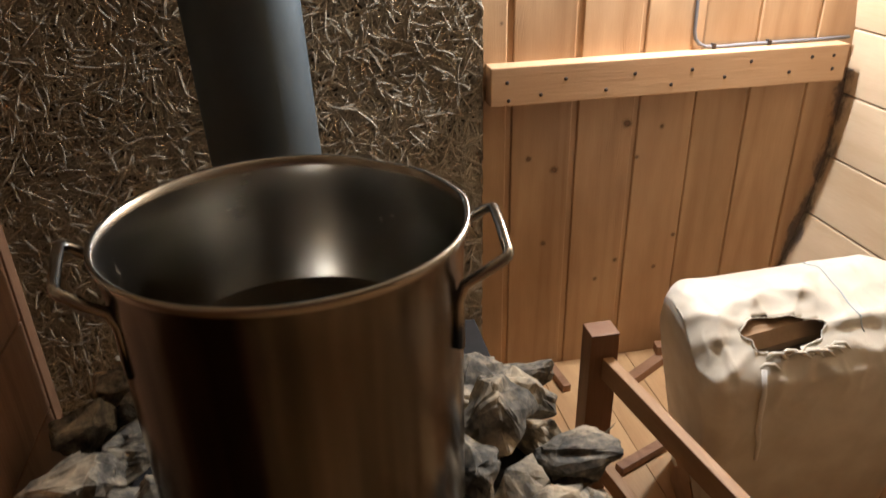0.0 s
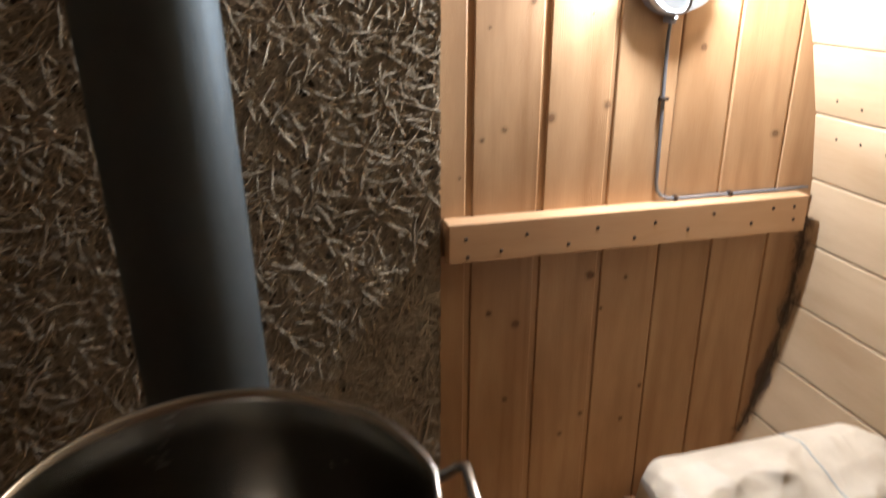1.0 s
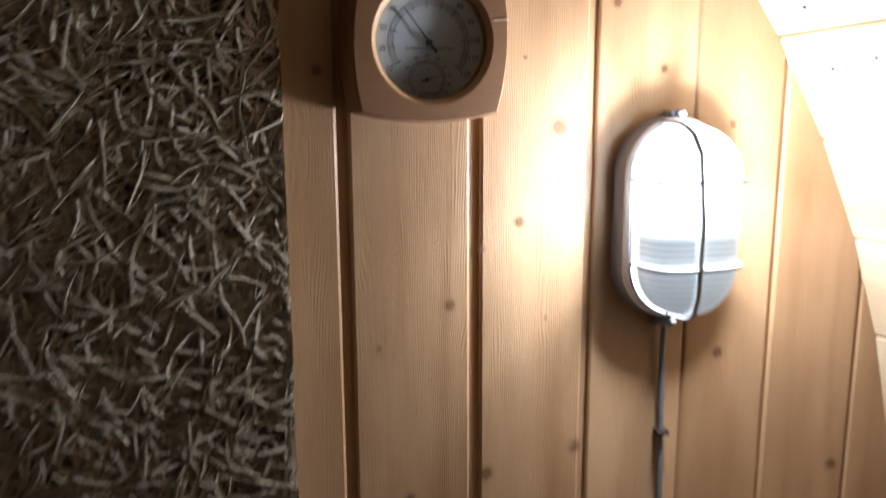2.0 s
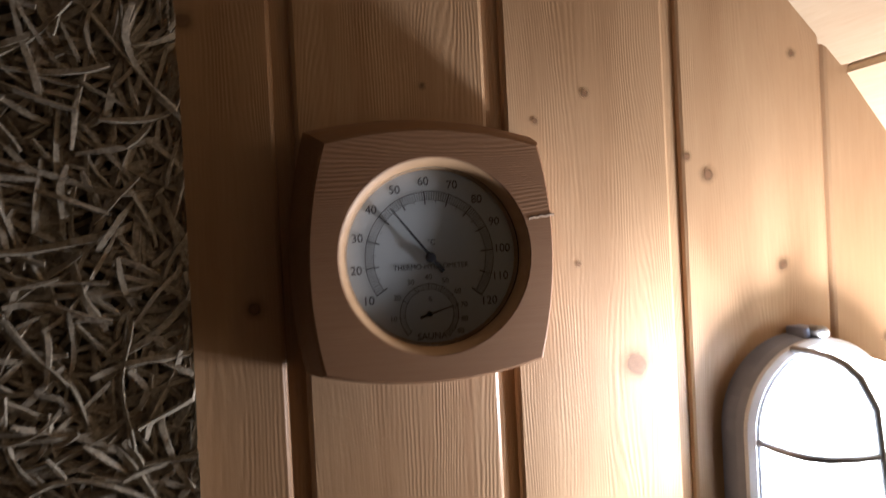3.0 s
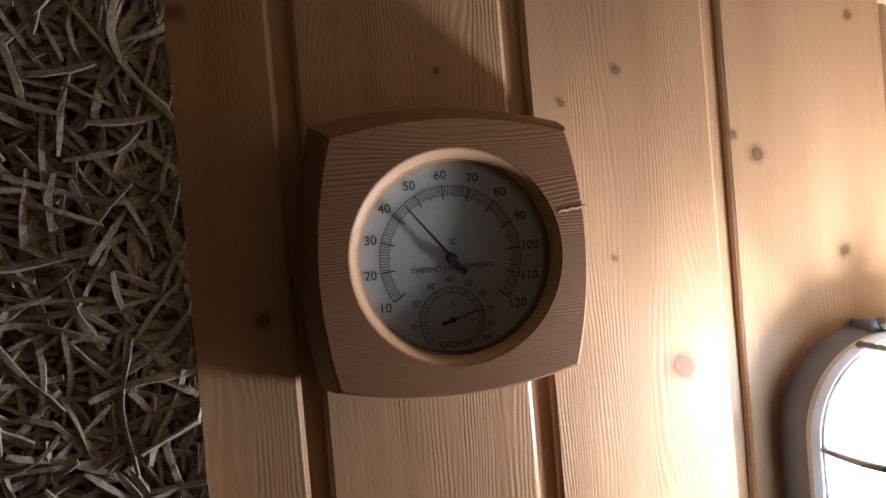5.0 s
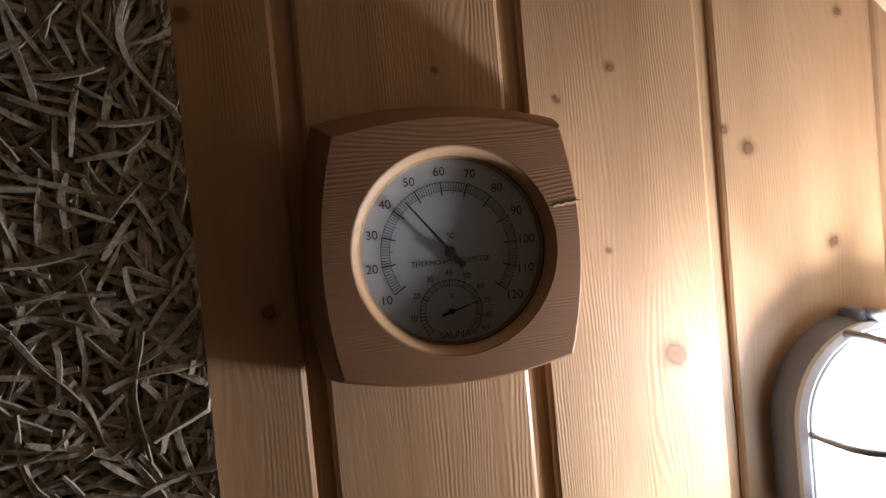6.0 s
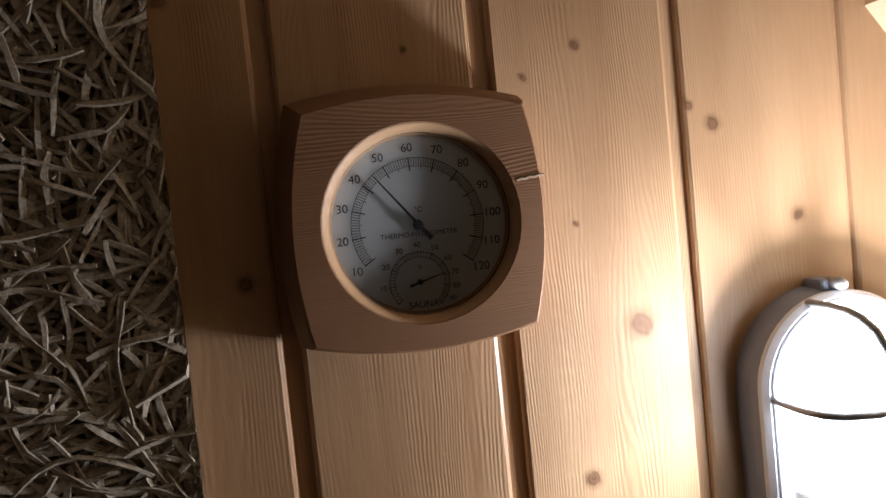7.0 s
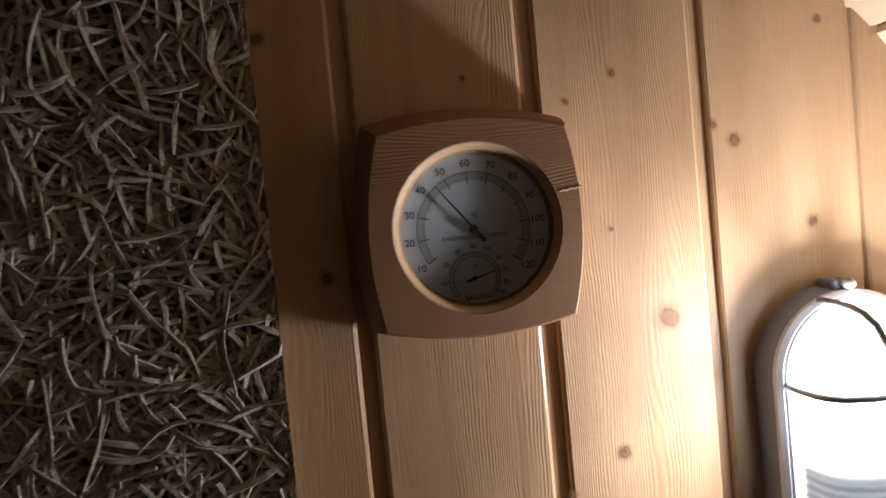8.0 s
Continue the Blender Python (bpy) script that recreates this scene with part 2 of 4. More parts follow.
def stone_material():
    m, nt, bsdf = material("sauna_stone")
    vec = coords(nt, (1, 1, 1))
    n1, n2, n3 = noise_tex(nt, vec, 90.0, 6.0, 0.65), noise_tex(nt, vec, 13.0, 5.0, 0.6, 0.25), noise_tex(nt, vec, 30.0, 5.0)
    fac = math_node(nt, "MULTIPLY_ADD", n1, 0.3, math_node(nt, "MULTIPLY", n2, 0.7))
    col = ramp(nt, fac, [(0.38, (0.035, 0.038, 0.037)), (0.47, (0.14, 0.137, 0.125)), (0.55, (0.36, 0.335, 0.28)), (0.67, (0.64, 0.575, 0.46))])
    info = nt.nodes.new("ShaderNodeObjectInfo")
    col = mix(nt, 1.0, col, ramp(nt, info.outputs["Random"], [(0.0, (0.54, 0.51, 0.45)), (1.0, (1.0, 0.92, 0.79))]), "MULTIPLY")
    nt.links.new(col, bsdf.inputs["Base Color"])
    bsdf.inputs["Roughness"].default_value = 0.75
    bump(nt, bsdf, math_node(nt, "ADD", n1, n3), 0.35, 0.0025)
    return m


STONE = stone_material()


def sack_material():
    m, nt, bsdf = material("woven_white_sack")
    vec = coords(nt, (1, 1, 1), False)
    n = noise_tex(nt, vec, 16.0, 4.0)
    wave = node(nt, "ShaderNodeTexWave", Scale=240.0, Distortion=0.4)
    nt.links.new(vec, wave.inputs["Vector"])
    nt.links.new(ramp(nt, n, [(0.3, (0.59, 0.54, 0.44)), (0.7, (0.74, 0.70, 0.595))]), bsdf.inputs["Base Color"])
    bsdf.inputs["Roughness"].default_value = 0.48
    bsdf.inputs["Sheen Weight"].default_value = 0.15
    bump(nt, bsdf, wave.outputs[1], 0.12, 0.0006)
    return m


SACK = sack_material()


def glow_material():
    """The frosted dome of the lamp: brightest before the bulb, ribbed and dimmer below."""
    m, nt, bsdf = material("lit_frosted_glass")
    tc = nt.nodes.new("ShaderNodeTexCoord")
    sep = nt.nodes.new("ShaderNodeSeparateXYZ")
    nt.links.new(tc.outputs["Object"], sep.inputs[0])
    up = math_node(nt, "DIVIDE", sep.outputs[2], 0.2 * U)
    wave = node(nt, "ShaderNodeTexWave", Scale=55.0, Distortion=1.2)
    wave.bands_direction = "Z"
    nt.links.new(tc.outputs["Object"], wave.inputs["Vector"])
    power = ramp(nt, math_node(nt, "ADD", up, 0.5), [(0.05, (0.016,) * 3), (0.42, (0.03,) * 3), (0.50, (0.24,) * 3), (0.62, (1.0,) * 3)])
    ribs = math_node(nt, "MULTIPLY_ADD", wave.outputs[1], 0.5, 0.72)
    bsdf.inputs["Base Color"].default_value = (0.28, 0.31, 0.31, 1)
    bsdf.inputs["Roughness"].default_value = 0.25
    bsdf.inputs["Emission Color"].default_value = (0.93, 1.0, 0.99, 1)
    nt.links.new(math_node(nt, "MULTIPLY", math_node(nt, "MULTIPLY", power, ribs), GLOW), bsdf.inputs["Emission Strength"])
    bump(nt, bsdf, wave.outputs[1], 0.15, 0.002)
    return m


GLOW = 15.0
DOME = glow_material()


def glass_material():
    m, nt, bsdf = material("thin_cover_glass")
    out = nt.nodes["Material Output"]
    clear, gloss = nt.nodes.new("ShaderNodeBsdfTransparent"), nt.nodes.new("ShaderNodeBsdfGlossy")
    gloss.inputs["Roughness"].default_value = 0.06
    fres = node(nt, "ShaderNodeFresnel", IOR=1.45)
    mx = nt.nodes.new("ShaderNodeMixShader")
    nt.links.new(fres.outputs[0], mx.inputs[0])
    nt.links.new(clear.outputs[0], mx.inputs[1])
    nt.links.new(gloss.outputs[0], mx.inputs[2])
    nt.links.new(mx.outputs[0], out.inputs["Surface"])
    return m


GLASS = glass_material()

# ---- building helpers (all numbers in plan units, turned into metres here) ----
ORIGIN = {}


def thing(name, at, label, category, group="", kind=""):
    """An Empty at the base of a thing, to carry its parts."""
    ob = new(name)
    ob.empty_display_size = 0.02
    ob.location = Vector(at) * U
    ORIGIN[ob] = Vector(at)
    return tagged(ob, label, category, group, kind)


def to_mesh(name, bm, at, mat, smooth=False):
    me = bpy.data.meshes.new(name)
    bmesh.ops.recalc_face_normals(bm, faces=bm.faces)
    for v in bm.verts:
        v.co = (v.co - at) * U
    bm.to_mesh(me)
    bm.free()
    me.materials.append(mat)
    if smooth:
        for p in me.polygons:
            p.use_smooth = True
    return me


def part(name, bm, mat, parent, label="", smooth=False):
    """One mesh under a thing or a part."""
    ob = new(name, to_mesh(name, bm, ORIGIN[parent], mat, smooth))
    ob.parent = parent
    ORIGIN[ob] = ORIGIN[parent]
    return tagged(ob, label)


def solo(name, bm, mat, label="", category="", kind="", at=None, group="", smooth=False):
    """A thing, or a piece of the setting, of one mesh, with its origin at its base."""
    if at is None:
        lo = [min(v.co[i] for v in bm.verts) for i in range(3)]
        hi = [max(v.co[i] for v in bm.verts) for i in range(3)]
        at = ((lo[0] + hi[0]) / 2, (lo[1] + hi[1]) / 2, lo[2])
    at = Vector(at)
    ob = new(name, to_mesh(name, bm, at, mat, smooth))
    ob.location = at * U
    ORIGIN[ob] = at
    return tagged(ob, label, category, group, kind)


def piece(name, bm, mat, parent, at, smooth=False):
    """A piece of a wall or floor, with an origin of its own so that its grain differs."""
    at = Vector(at)
    ob = new(name, to_mesh(name, bm, at, mat, smooth))
    ob.parent = parent
    ob.location = (at - ORIGIN[parent]) * U
    ORIGIN[ob] = at
    return ob


def prism(bm, lo, hi):
    """Walls and caps between two rings of points."""
    a, b = [bm.verts.new(p) for p in lo], [bm.verts.new(p) for p in hi]
    n = len(a)
    for i in range(n):
        bm.faces.new((a[i], a[(i + 1) % n], b[(i + 1) % n], b[i]))
    bm.faces.new(a[::-1])
    bm.faces.new(b)


def box(x0, x1, y0, y1, z0, z1, bevel=0.0, bm=None):
    bm = bm or bmesh.new()
    own = bmesh.new()
    bmesh.ops.create_cube(own, size=1.0)
    for v in own.verts:
        v.co = Vector(((x0 + x1) / 2 + v.co.x * (x1 - x0), (y0 + y1) / 2 + v.co.y * (y1 - y0), (z0 + z1) / 2 + v.co.z * (z1 - z0)))
    if bevel:
        bmesh.ops.bevel(own, geom=list(own.edges), offset=bevel, segments=2, profile=0.6, affect="EDGES")
    tmp = bpy.data.meshes.new("tmp")
    own.to_mesh(tmp)
    own.free()
    bm.from_mesh(tmp)
    bpy.data.meshes.remove(tmp)
    return bm


def bar(a, b, width, height, bevel=0.002):
    """A straight bar of rectangular section from a to b."""
    a, b = Vector(a), Vector(b)
    bm = box(-width / 2, width / 2, 0, (b - a).length, -height / 2, height / 2, bevel)
    turn = (b - a).to_track_quat("Y", "Z").to_matrix().to_4x4()
    bm.transform(Matrix.Translation(a) @ turn)
    return bm


def tube(points, radius, sides=8, bm=None, closed=False):
    """A round bar along points; radius is one number or one for each point."""
    bm = bm or bmesh.new()
    pts = [Vector(p) for p in points]
    n = len(pts)
    rad = radius if isinstance(radius, (list, tuple)) else [radius] * n
    rings, up = [], None
    for i, p in enumerate(pts):
        t = (pts[(i + 1) % n] - pts[i - 1]) if closed else (pts[min(i + 1, n - 1)] - pts[max(i - 1, 0)])
        t.normalize()
        if up is None:
            up = Vector((0, 0, 1)) if abs(t.z) < 0.9 else Vector((0, 1, 0))
        side = t.cross(up).normalized()
        up = side.cross(t).normalized()
        rings.append([bm.verts.new(p + rad[i] * (math.cos(k * 2 * math.pi / sides) * side + math.sin(k * 2 * math.pi / sides) * up)) for k in range(sides)])
    for i in range(n if closed else n - 1):
        a, b = rings[i], rings[(i + 1) % n]
        for k in range(sides):
            bm.faces.new((a[k], a[(k + 1) % sides], b[(k + 1) % sides], b[k]))
    if not closed:
        bm.faces.new(rings[0][::-1])
        bm.faces.new(rings[-1])
    return bm


def lathe(profile, centre, axis="z", sides=64, bm=None, lean=(0, 0)):
    """Turns a profile of (radius, height) about an axis; 'y' turns towards the room."""
    bm = bm or bmesh.new()
    c = Vector(centre)
    rings = []
    for r, h in profile:
        ring = []
        for k in range(sides):
            a = 2 * math.pi * k / sides
            u, w = r * math.cos(a), r * math.sin(a)
            ring.append(bm.verts.new(c + (Vector((u, w, h + lean[0] * u + lean[1] * w)) if axis == "z" else Vector((u, h, w)))))
        rings.append(ring)
    for a, b in zip(rings, rings[1:]):
        for k in range(sides):
            bm.faces.new((a[k], a[(k + 1) % sides], b[(k + 1) % sides], b[k]))
    return bm


# ---- the barrel: staves, end wall, floor ----
WALL = 1.398                            # plane of the end wall's boards
CX, CZ, R = -0.168, 0.650, 1.452        # axis and inner radius of the barrel
BACK = -1.75
STEP = math.radians(5.80)
FIRST = math.radians(5.67)


def rim_z(x, r=R + 0.03, top=True):
    s = math.sqrt(max(r * r - (x - CX) ** 2, 0.0))
    return CZ + s if top else max(CZ - s, -0.06)


shell = lathe([(R + 0.09, BACK - 0.1), (R + 0.09, WALL + 0.14)], (0, 0, 0), "y", 96)
bmesh.ops.solidify(shell, geom=list(shell.faces), thickness=0.03)
shell.transform(Matrix.Translation((CX, 0, CZ)))
wall_barrel = solo("wall_barrel", shell, STAVE, "curved barrel wall of pale spruce staves", "wall", "structure", at=(CX, 0, CZ - R))

disc = bmesh.new()
ring = [(CX + (R + 0.055) * math.cos(a), (R + 0.055) * math.sin(a) + CZ) for a in np.linspace(0, 2 * math.pi, 72, endpoint=False)]
prism(disc, [(x, WALL + 0.0046, z) for x, z in ring], [(x, WALL + 0.06, z) for x, z in ring])
wall_end = solo("wall_end", disc, PINE, "end wall of knotty pine tongue and groove boards", "wall", "structure", at=(CX, WALL, 0))
# unseen wall closing the barrel, its dark colour chosen to lower the bounce light
disc = bmesh.new()
prism(disc, [(x, BACK, z) for x, z in ring], [(x, BACK - 0.06, z) for x, z in ring])
solo("wall_back", disc, STAINED, "plain unseen end wall, dark brown to cut bounce light", "wall", "structure", at=(CX, BACK, 0))
solo("floor", box(CX - 1.42, CX + 1.42, BACK, WALL + 0.02, -0.07, -0.022), FLOOR, "pale pine plank floor", "floor", "structure", at=(CX, 0, -0.07))
floor_ob = bpy.data.objects["floor"]

# ---- things at the end wall ----
LEFT_EDGE = 0.429      # where the wood wool board ends


def lamp():
    cx, cz = 0.877, 1.262
    ob = thing("bulkhead_lamp", (cx, WALL, 1.13), "lit oval grey bulkhead lamp with wire cage on pine wall", "wall lamp")

    def oval(hw, hh, y, n=48):
        s = hh - hw
        out = []
        for k in range(n):
            a = 2 * math.pi * k / n
            out.append((cx + hw * math.cos(a), y, cz + hw * math.sin(a) + (s if math.sin(a) >= 0 else -s)))
        return out

    def loft(rings, caps=True):
        bm = bmesh.new()
        vs = [[bm.verts.new(p) for p in r] for r in rings]
        for a, b in zip(vs, vs[1:]):
            for k in range(len(a)):
                bm.faces.new((a[k], a[(k + 1) % len(a)], b[(k + 1) % len(a)], b[k]))
        if caps:
            bm.faces.new(vs[0][::-1])
            bm.faces.new(vs[-1])
        return bm

    part("housing", loft([oval(0.069, 0.121, WALL), oval(0.068, 0.120, WALL - 0.016), oval(0.066, 0.118, WALL - 0.023), oval(0.058, 0.110, WALL - 0.025)]), GREY_PAINT, ob, smooth=False)
    part("clamp_ring", loft([oval(0.0672, 0.1192, WALL - 0.0245), oval(0.0672, 0.1192, WALL - 0.029), oval(0.0640, 0.116, WALL - 0.034), oval(0.055, 0.107, WALL - 0.032)]), WHITE, ob, "white painted clamp ring")
    dome = part("glass_dome", loft([oval(a, a + 0.052, WALL - d) for a, d in ((0.0585, 0.026), (0.0583, 0.050), (0.0570, 0.064), (0.0535, 0.075), (0.046, 0.083), (0.034, 0.0875), (0.020, 0.0895), (0.008, 0.0900), (0.0015, 0.0901))]), DOME, ob, "frosted ribbed glass dome, lit from inside", smooth=True)
    dome.visible_shadow = False
    me = dome.data
    for v in me.vertices:
        v.co.z -= (cz - 1.13) * U
    dome.location.z = (cz - 1.13) * U
    bow = [(0.0612, -0.030), (0.0610, -0.052), (0.0598, -0.067), (0.056, -0.0785), (0.048, -0.087), (0.030, -0.0925), (0.0, -0.0935)]
    bow = bow + [(-a, d) for a, d in bow[-2::-1]]
    for z in (1.310, 1.213):
        part("cage_wire", tube([(cx + a, WALL + d, z) for a, d in bow], 0.0027, 8), WIRE, ob, smooth=True)
    tall = [(0.1132, -0.030), (0.1130, -0.052), (0.1118, -0.067), (0.108, -0.0785), (0.100, -0.087), (0.080, -0.0930), (0.0, -0.0950)]
    tall = tall + [(-a, d) for a, d in tall[-2::-1]]
    part("cage_wire", tube([(cx - 0.008 - 0.018 * max(0.0, a / 0.113) ** 3, WALL + d, cz + a) for a, d in tall], 0.0028, 8), WIRE, ob, smooth=True)
    part("cage_wire", tube([(x, WALL - 0.034, z) for x, _, z in oval(0.0605, 0.1125, 0)], 0.0022, 8, closed=True), WHITE, ob, "white painted wire rim", smooth=True)
    for z, s in ((1.386, 1), (1.138, -1)):
        bm = lathe([(0.0001, -0.036), (0.0035, -0.035), (0.0048, -0.032), (0.0048, -0.020), (0.0001, -0.020)], (cx, WALL, z), "y", 12)
        screw = part("screw", bm, WIRE, ob, "zinc screw on its lug", smooth=True)
        part("lug", box(cx - 0.008, cx + 0.008, WALL - 0.024, WALL, z - 0.010, z + 0.003, 0.003), GREY_PAINT, screw)
    part("bulb", lathe([(0.0001, 0.026), (0.012, 0.024), (0.017, 0.014), (0.015, 0.002), (0.010, -0.010), (0.010, -0.022)], (cx, WALL - 0.045, 1.285), "z", 16), WHITE, ob, smooth=True)
    return ob


WHITE = plain("white_paint", (0.76, 0.80, 0.86), 0.4, 0.0, 0.1, 60, 0.05)
lamp()


def text_mesh(body, size, centre, y, parent):
    """A word in the built-in font, flat on the dial, its middle at centre (x, z)."""
    cu = bpy.data.curves.new("text", "FONT")
    cu.body, cu.size, cu.align_x, cu.align_y = body, size * U, "CENTER", "CENTER"
    tmp = new("text", cu)
    bpy.context.view_layer.update()
    me = bpy.data.meshes.new_from_object(tmp.evaluated_get(bpy.context.evaluated_depsgraph_get()))
    bpy.data.objects.remove(tmp)
    bpy.data.curves.remove(cu)
    me.name = "lettering"
    me.transform(Matrix.Rotation(math.pi / 2, 4, "X"))
    me.materials.clear()
    me.materials.append(INK)
    ob = new("lettering", me)
    ob.parent = parent
    ob.location = (Vector((centre[0], y, centre[1])) - ORIGIN[parent]) * U
    return ob


def hygrometer():
    cx, cz, front, lean = 0.580, 1.4605, 1.362, math.radians(1.4)
    hx, hz = 0.5803, 1.4590
    ob = thing("thermo_hygrometer", (cx, WALL, 1.38), "square cedar thermo-hygrometer with round dial and split edge on wall", "thermometer")

    def outline(grow, y, n=14):
        """A square with bowed sides."""
        h, sag, pts = 0.0715 + grow, 0.0095, []
        lift = min(1.0, (y - front) / (WALL - front))
        corners = [(-h - 0.0022, -h - 0.0032), (h, -h - 0.0006), (h, h), (-h, h)]
        for i in range(4):
            (ax, az), (bx, bz) = corners[i], corners[(i + 1) % 4]
            for k in range(n):
                f = k / n
                out = sag * (1 - (2 * f - 1) ** 2)
                x, z = ax + (bx - ax) * f, az + (bz - az) * f
                x, z = x + (bz - az) / (2 * h) * out, z - (bx - ax) / (2 * h) * out
                pts.append((cx - 0.0055 * lift + x * math.cos(lean) + z * math.sin(lean), y, cz + 0.0065 * lift + z * math.cos(lean) - x * math.sin(lean)))
        return pts

    def hole(r, y, n=56):
        pts = []
        for p in outline(0.0, y):
            a = math.atan2(p[2] - hz, p[0] - hx)
            pts.append((hx + r * math.cos(a), y, hz + r * math.sin(a)))
        return pts

    bm = bmesh.new()
    rings = [outline(0.002, WALL), outline(0.0055, WALL - 0.006), outline(0.0045, WALL - 0.018), outline(0.0015, front + 0.004), outline(0.0004, front + 0.0012), outline(-0.0010, front), hole(0.0648, front), hole(0.0638, front + 0.0008)]
    vs = [[bm.verts.new(p) for p in r] for r in rings]
    for a, b in zip(vs, vs[1:]):
        for k in range(len(a)):
            bm.faces.new((a[k], a[(k + 1) % len(a)], b[(k + 1) % len(a)], b[k]))
    part("wooden_frame", bm, CEDAR, ob)
    part("bezel", lathe([(0.0640, front + 0.0004), (0.0630, front + 0.0010), (0.0575, front + 0.0125), (0.0575, front + 0.0145)], (hx, 0, hz), "y", 72), PALE, ob, "paler turned wooden bezel", smooth=True)
    face = front + 0.0140
    dial = part("dial", lathe([(0.0001, face), (0.0580, face), (0.0580, face + 0.003), (0.0001, face + 0.003)], (hx, 0, hz), "y", 72), DIAL, ob, "off-white printed dial")
    ink = face - 0.0004
    glass = part("cover_glass", lathe([(0.0001, face - 0.0062), (0.0588, face - 0.0062), (0.0585, face - 0.0052), (0.0001, face - 0.0052)], (hx, 0, hz), "y", 72), GLASS, ob, "clear cover glass")
    glass.visible_shadow = False

    def at(r, deg, c):
        return (c[0] + r * math.cos(math.radians(deg)), c[1] + r * math.sin(math.radians(deg)))

    def tick(bm, c, r0, r1, deg, w):
        (ax, az), (bx, bz) = at(r0, deg, c), at(r1, deg, c)
        nx, nz = -math.sin(math.radians(deg)) * w / 2, math.cos(math.radians(deg)) * w / 2
        bm.faces.new([bm.verts.new((x, ink, z)) for x, z in ((ax + nx, az + nz), (bx + nx, bz + nz), (bx - nx, bz - nz), (ax - nx, az - nz))])

    def arc(bm, c, r, d0, d1, w, n=60):
        for i in range(n):
            a, b = d0 + (d1 - d0) * i / n, d0 + (d1 - d0) * (i + 1) / n
            q = (at(r - w / 2, a, c), at(r + w / 2, a, c), at(r + w / 2, b, c), at(r - w / 2, b, c))
            bm.faces.new([bm.verts.new((x, ink, z)) for x, z in q])

    c1, c2 = (0.5788, 1.4584), (0.5763, 1.4207)

    def deg1(v):
        u = (v - 10) / 10
        return 212 - 24.6 * u + 0.165 * u * u

    def deg2(v):
        u = v / 10
        return 220 - 36.5 * u + 0.95 * u * u

    bm = bmesh.new()
    arc(bm, c1, 0.0438, deg1(10), deg1(120), 0.0004, 90)
    arc(bm, c1, 0.0383, deg1(10), deg1(120), 0.0003, 90)
    for v in range(10, 121):
        if v % 10:
            tick(bm, c1, 0.0383 if v % 5 else 0.0364, 0.0438, deg1(v), 0.00035)
    part("temperature_scale", bm, INK, dial)
    for v in range(10, 121, 10):
        bm = bmesh.new()
        tick(bm, c1, 0.0353, 0.0442, deg1(v), 0.0008)
        part("main_tick", bm, INK, dial)
        text_mesh(str(v), 0.0078, at(0.0504, deg1(v), c1), ink, dial)
    bm = bmesh.new()
    arc(bm, c2, 0.0200, deg2(0), deg2(100), 0.0004, 50)
    arc(bm, c2, 0.0166, deg2(0), deg2(100), 0.0003, 50)
    for v in range(0, 101, 2):
        tick(bm, c2, 0.0166 if v % 10 else 0.0160, 0.0200 if v % 10 else 0.0208, deg2(v), 0.0003 if v % 10 else 0.0005)
    part("humidity_scale", bm, INK, dial)
    for v in range(10, 91, 10):
        text_mesh(str(v), 0.0050, at(0.0245, deg2(v), c2), ink, dial)
    text_mesh("THERMO-HYGROMETER", 0.00475, (0.5790, 1.4522), ink, dial)
    text_mesh("SAUNA", 0.0062, (0.5775, 1.4058), ink, dial)
    text_mesh("°C", 0.0050, (0.5798, 1.4682), ink, dial)
    text_mesh("%", 0.0042, (0.5773, 1.4305), ink, dial)
    for name, c, deg, length, tail, w, off in (("temperature_needle", c1, 128.0, 0.0422, 0.0125, 0.0020, 0.003), ("humidity_needle", c2, 16.0, 0.0205, 0.0070, 0.0011, 0.002)):
        bm = bmesh.new()
        tip, end = at(length, deg, c), at(-tail, deg, c)
        nx, nz = -math.sin(math.radians(deg)) * w / 2, math.cos(math.radians(deg)) * w / 2
        poly = [(tip[0] + nx * 0.35, tip[1] + nz * 0.35), (tip[0] - nx * 0.35, tip[1] - nz * 0.35), (c[0] - nx, c[1] - nz), (end[0] - nx * 1.7, end[1] - nz * 1.7), (end[0] + nx * 1.7, end[1] + nz * 1.7), (c[0] + nx, c[1] + nz)]
        prism(bm, [(x, face - off, z) for x, z in poly], [(x, face - off - 0.0005, z) for x, z in poly])
        needle = part(name, bm, INK, ob, "black pointer")
        part("hub", lathe([(0.0001, face - off - 0.0010), (w * 1.5, face - off - 0.0008), (w * 1.7, face), (0.0001, face)], (c[0], 0, c[1]), "y", 20), INK, needle)
    # the split in the right-hand side of the frame
    jag = [(0.6445, 1.4805), (0.6475, 1.4815), (0.6500, 1.4810), (0.6530, 1.4822), (0.6560, 1.4818), (0.6600, 1.4828), (0.6625, 1.4826)]
    for name, mat, dz, w in (("split", SPLIT, 0.0, 0.0012), ("split_gap", BLACK, 0.0009, 0.0005)):
        bm = bmesh.new()
        lo = [(x, front - 0.0003, z + dz - w / 2) for x, z in jag]
        hi = [(x, front - 0.0003, z + dz + w / 2) for x, z in jag[::-1]]
        ring_pts = lo + hi
        prism(bm, ring_pts, [(x, y + 0.002, z) for x, y, z in ring_pts])
        part(name, bm, mat, ob, "torn pale split in the wood" if name == "split" else "")
    return ob


hygrometer()


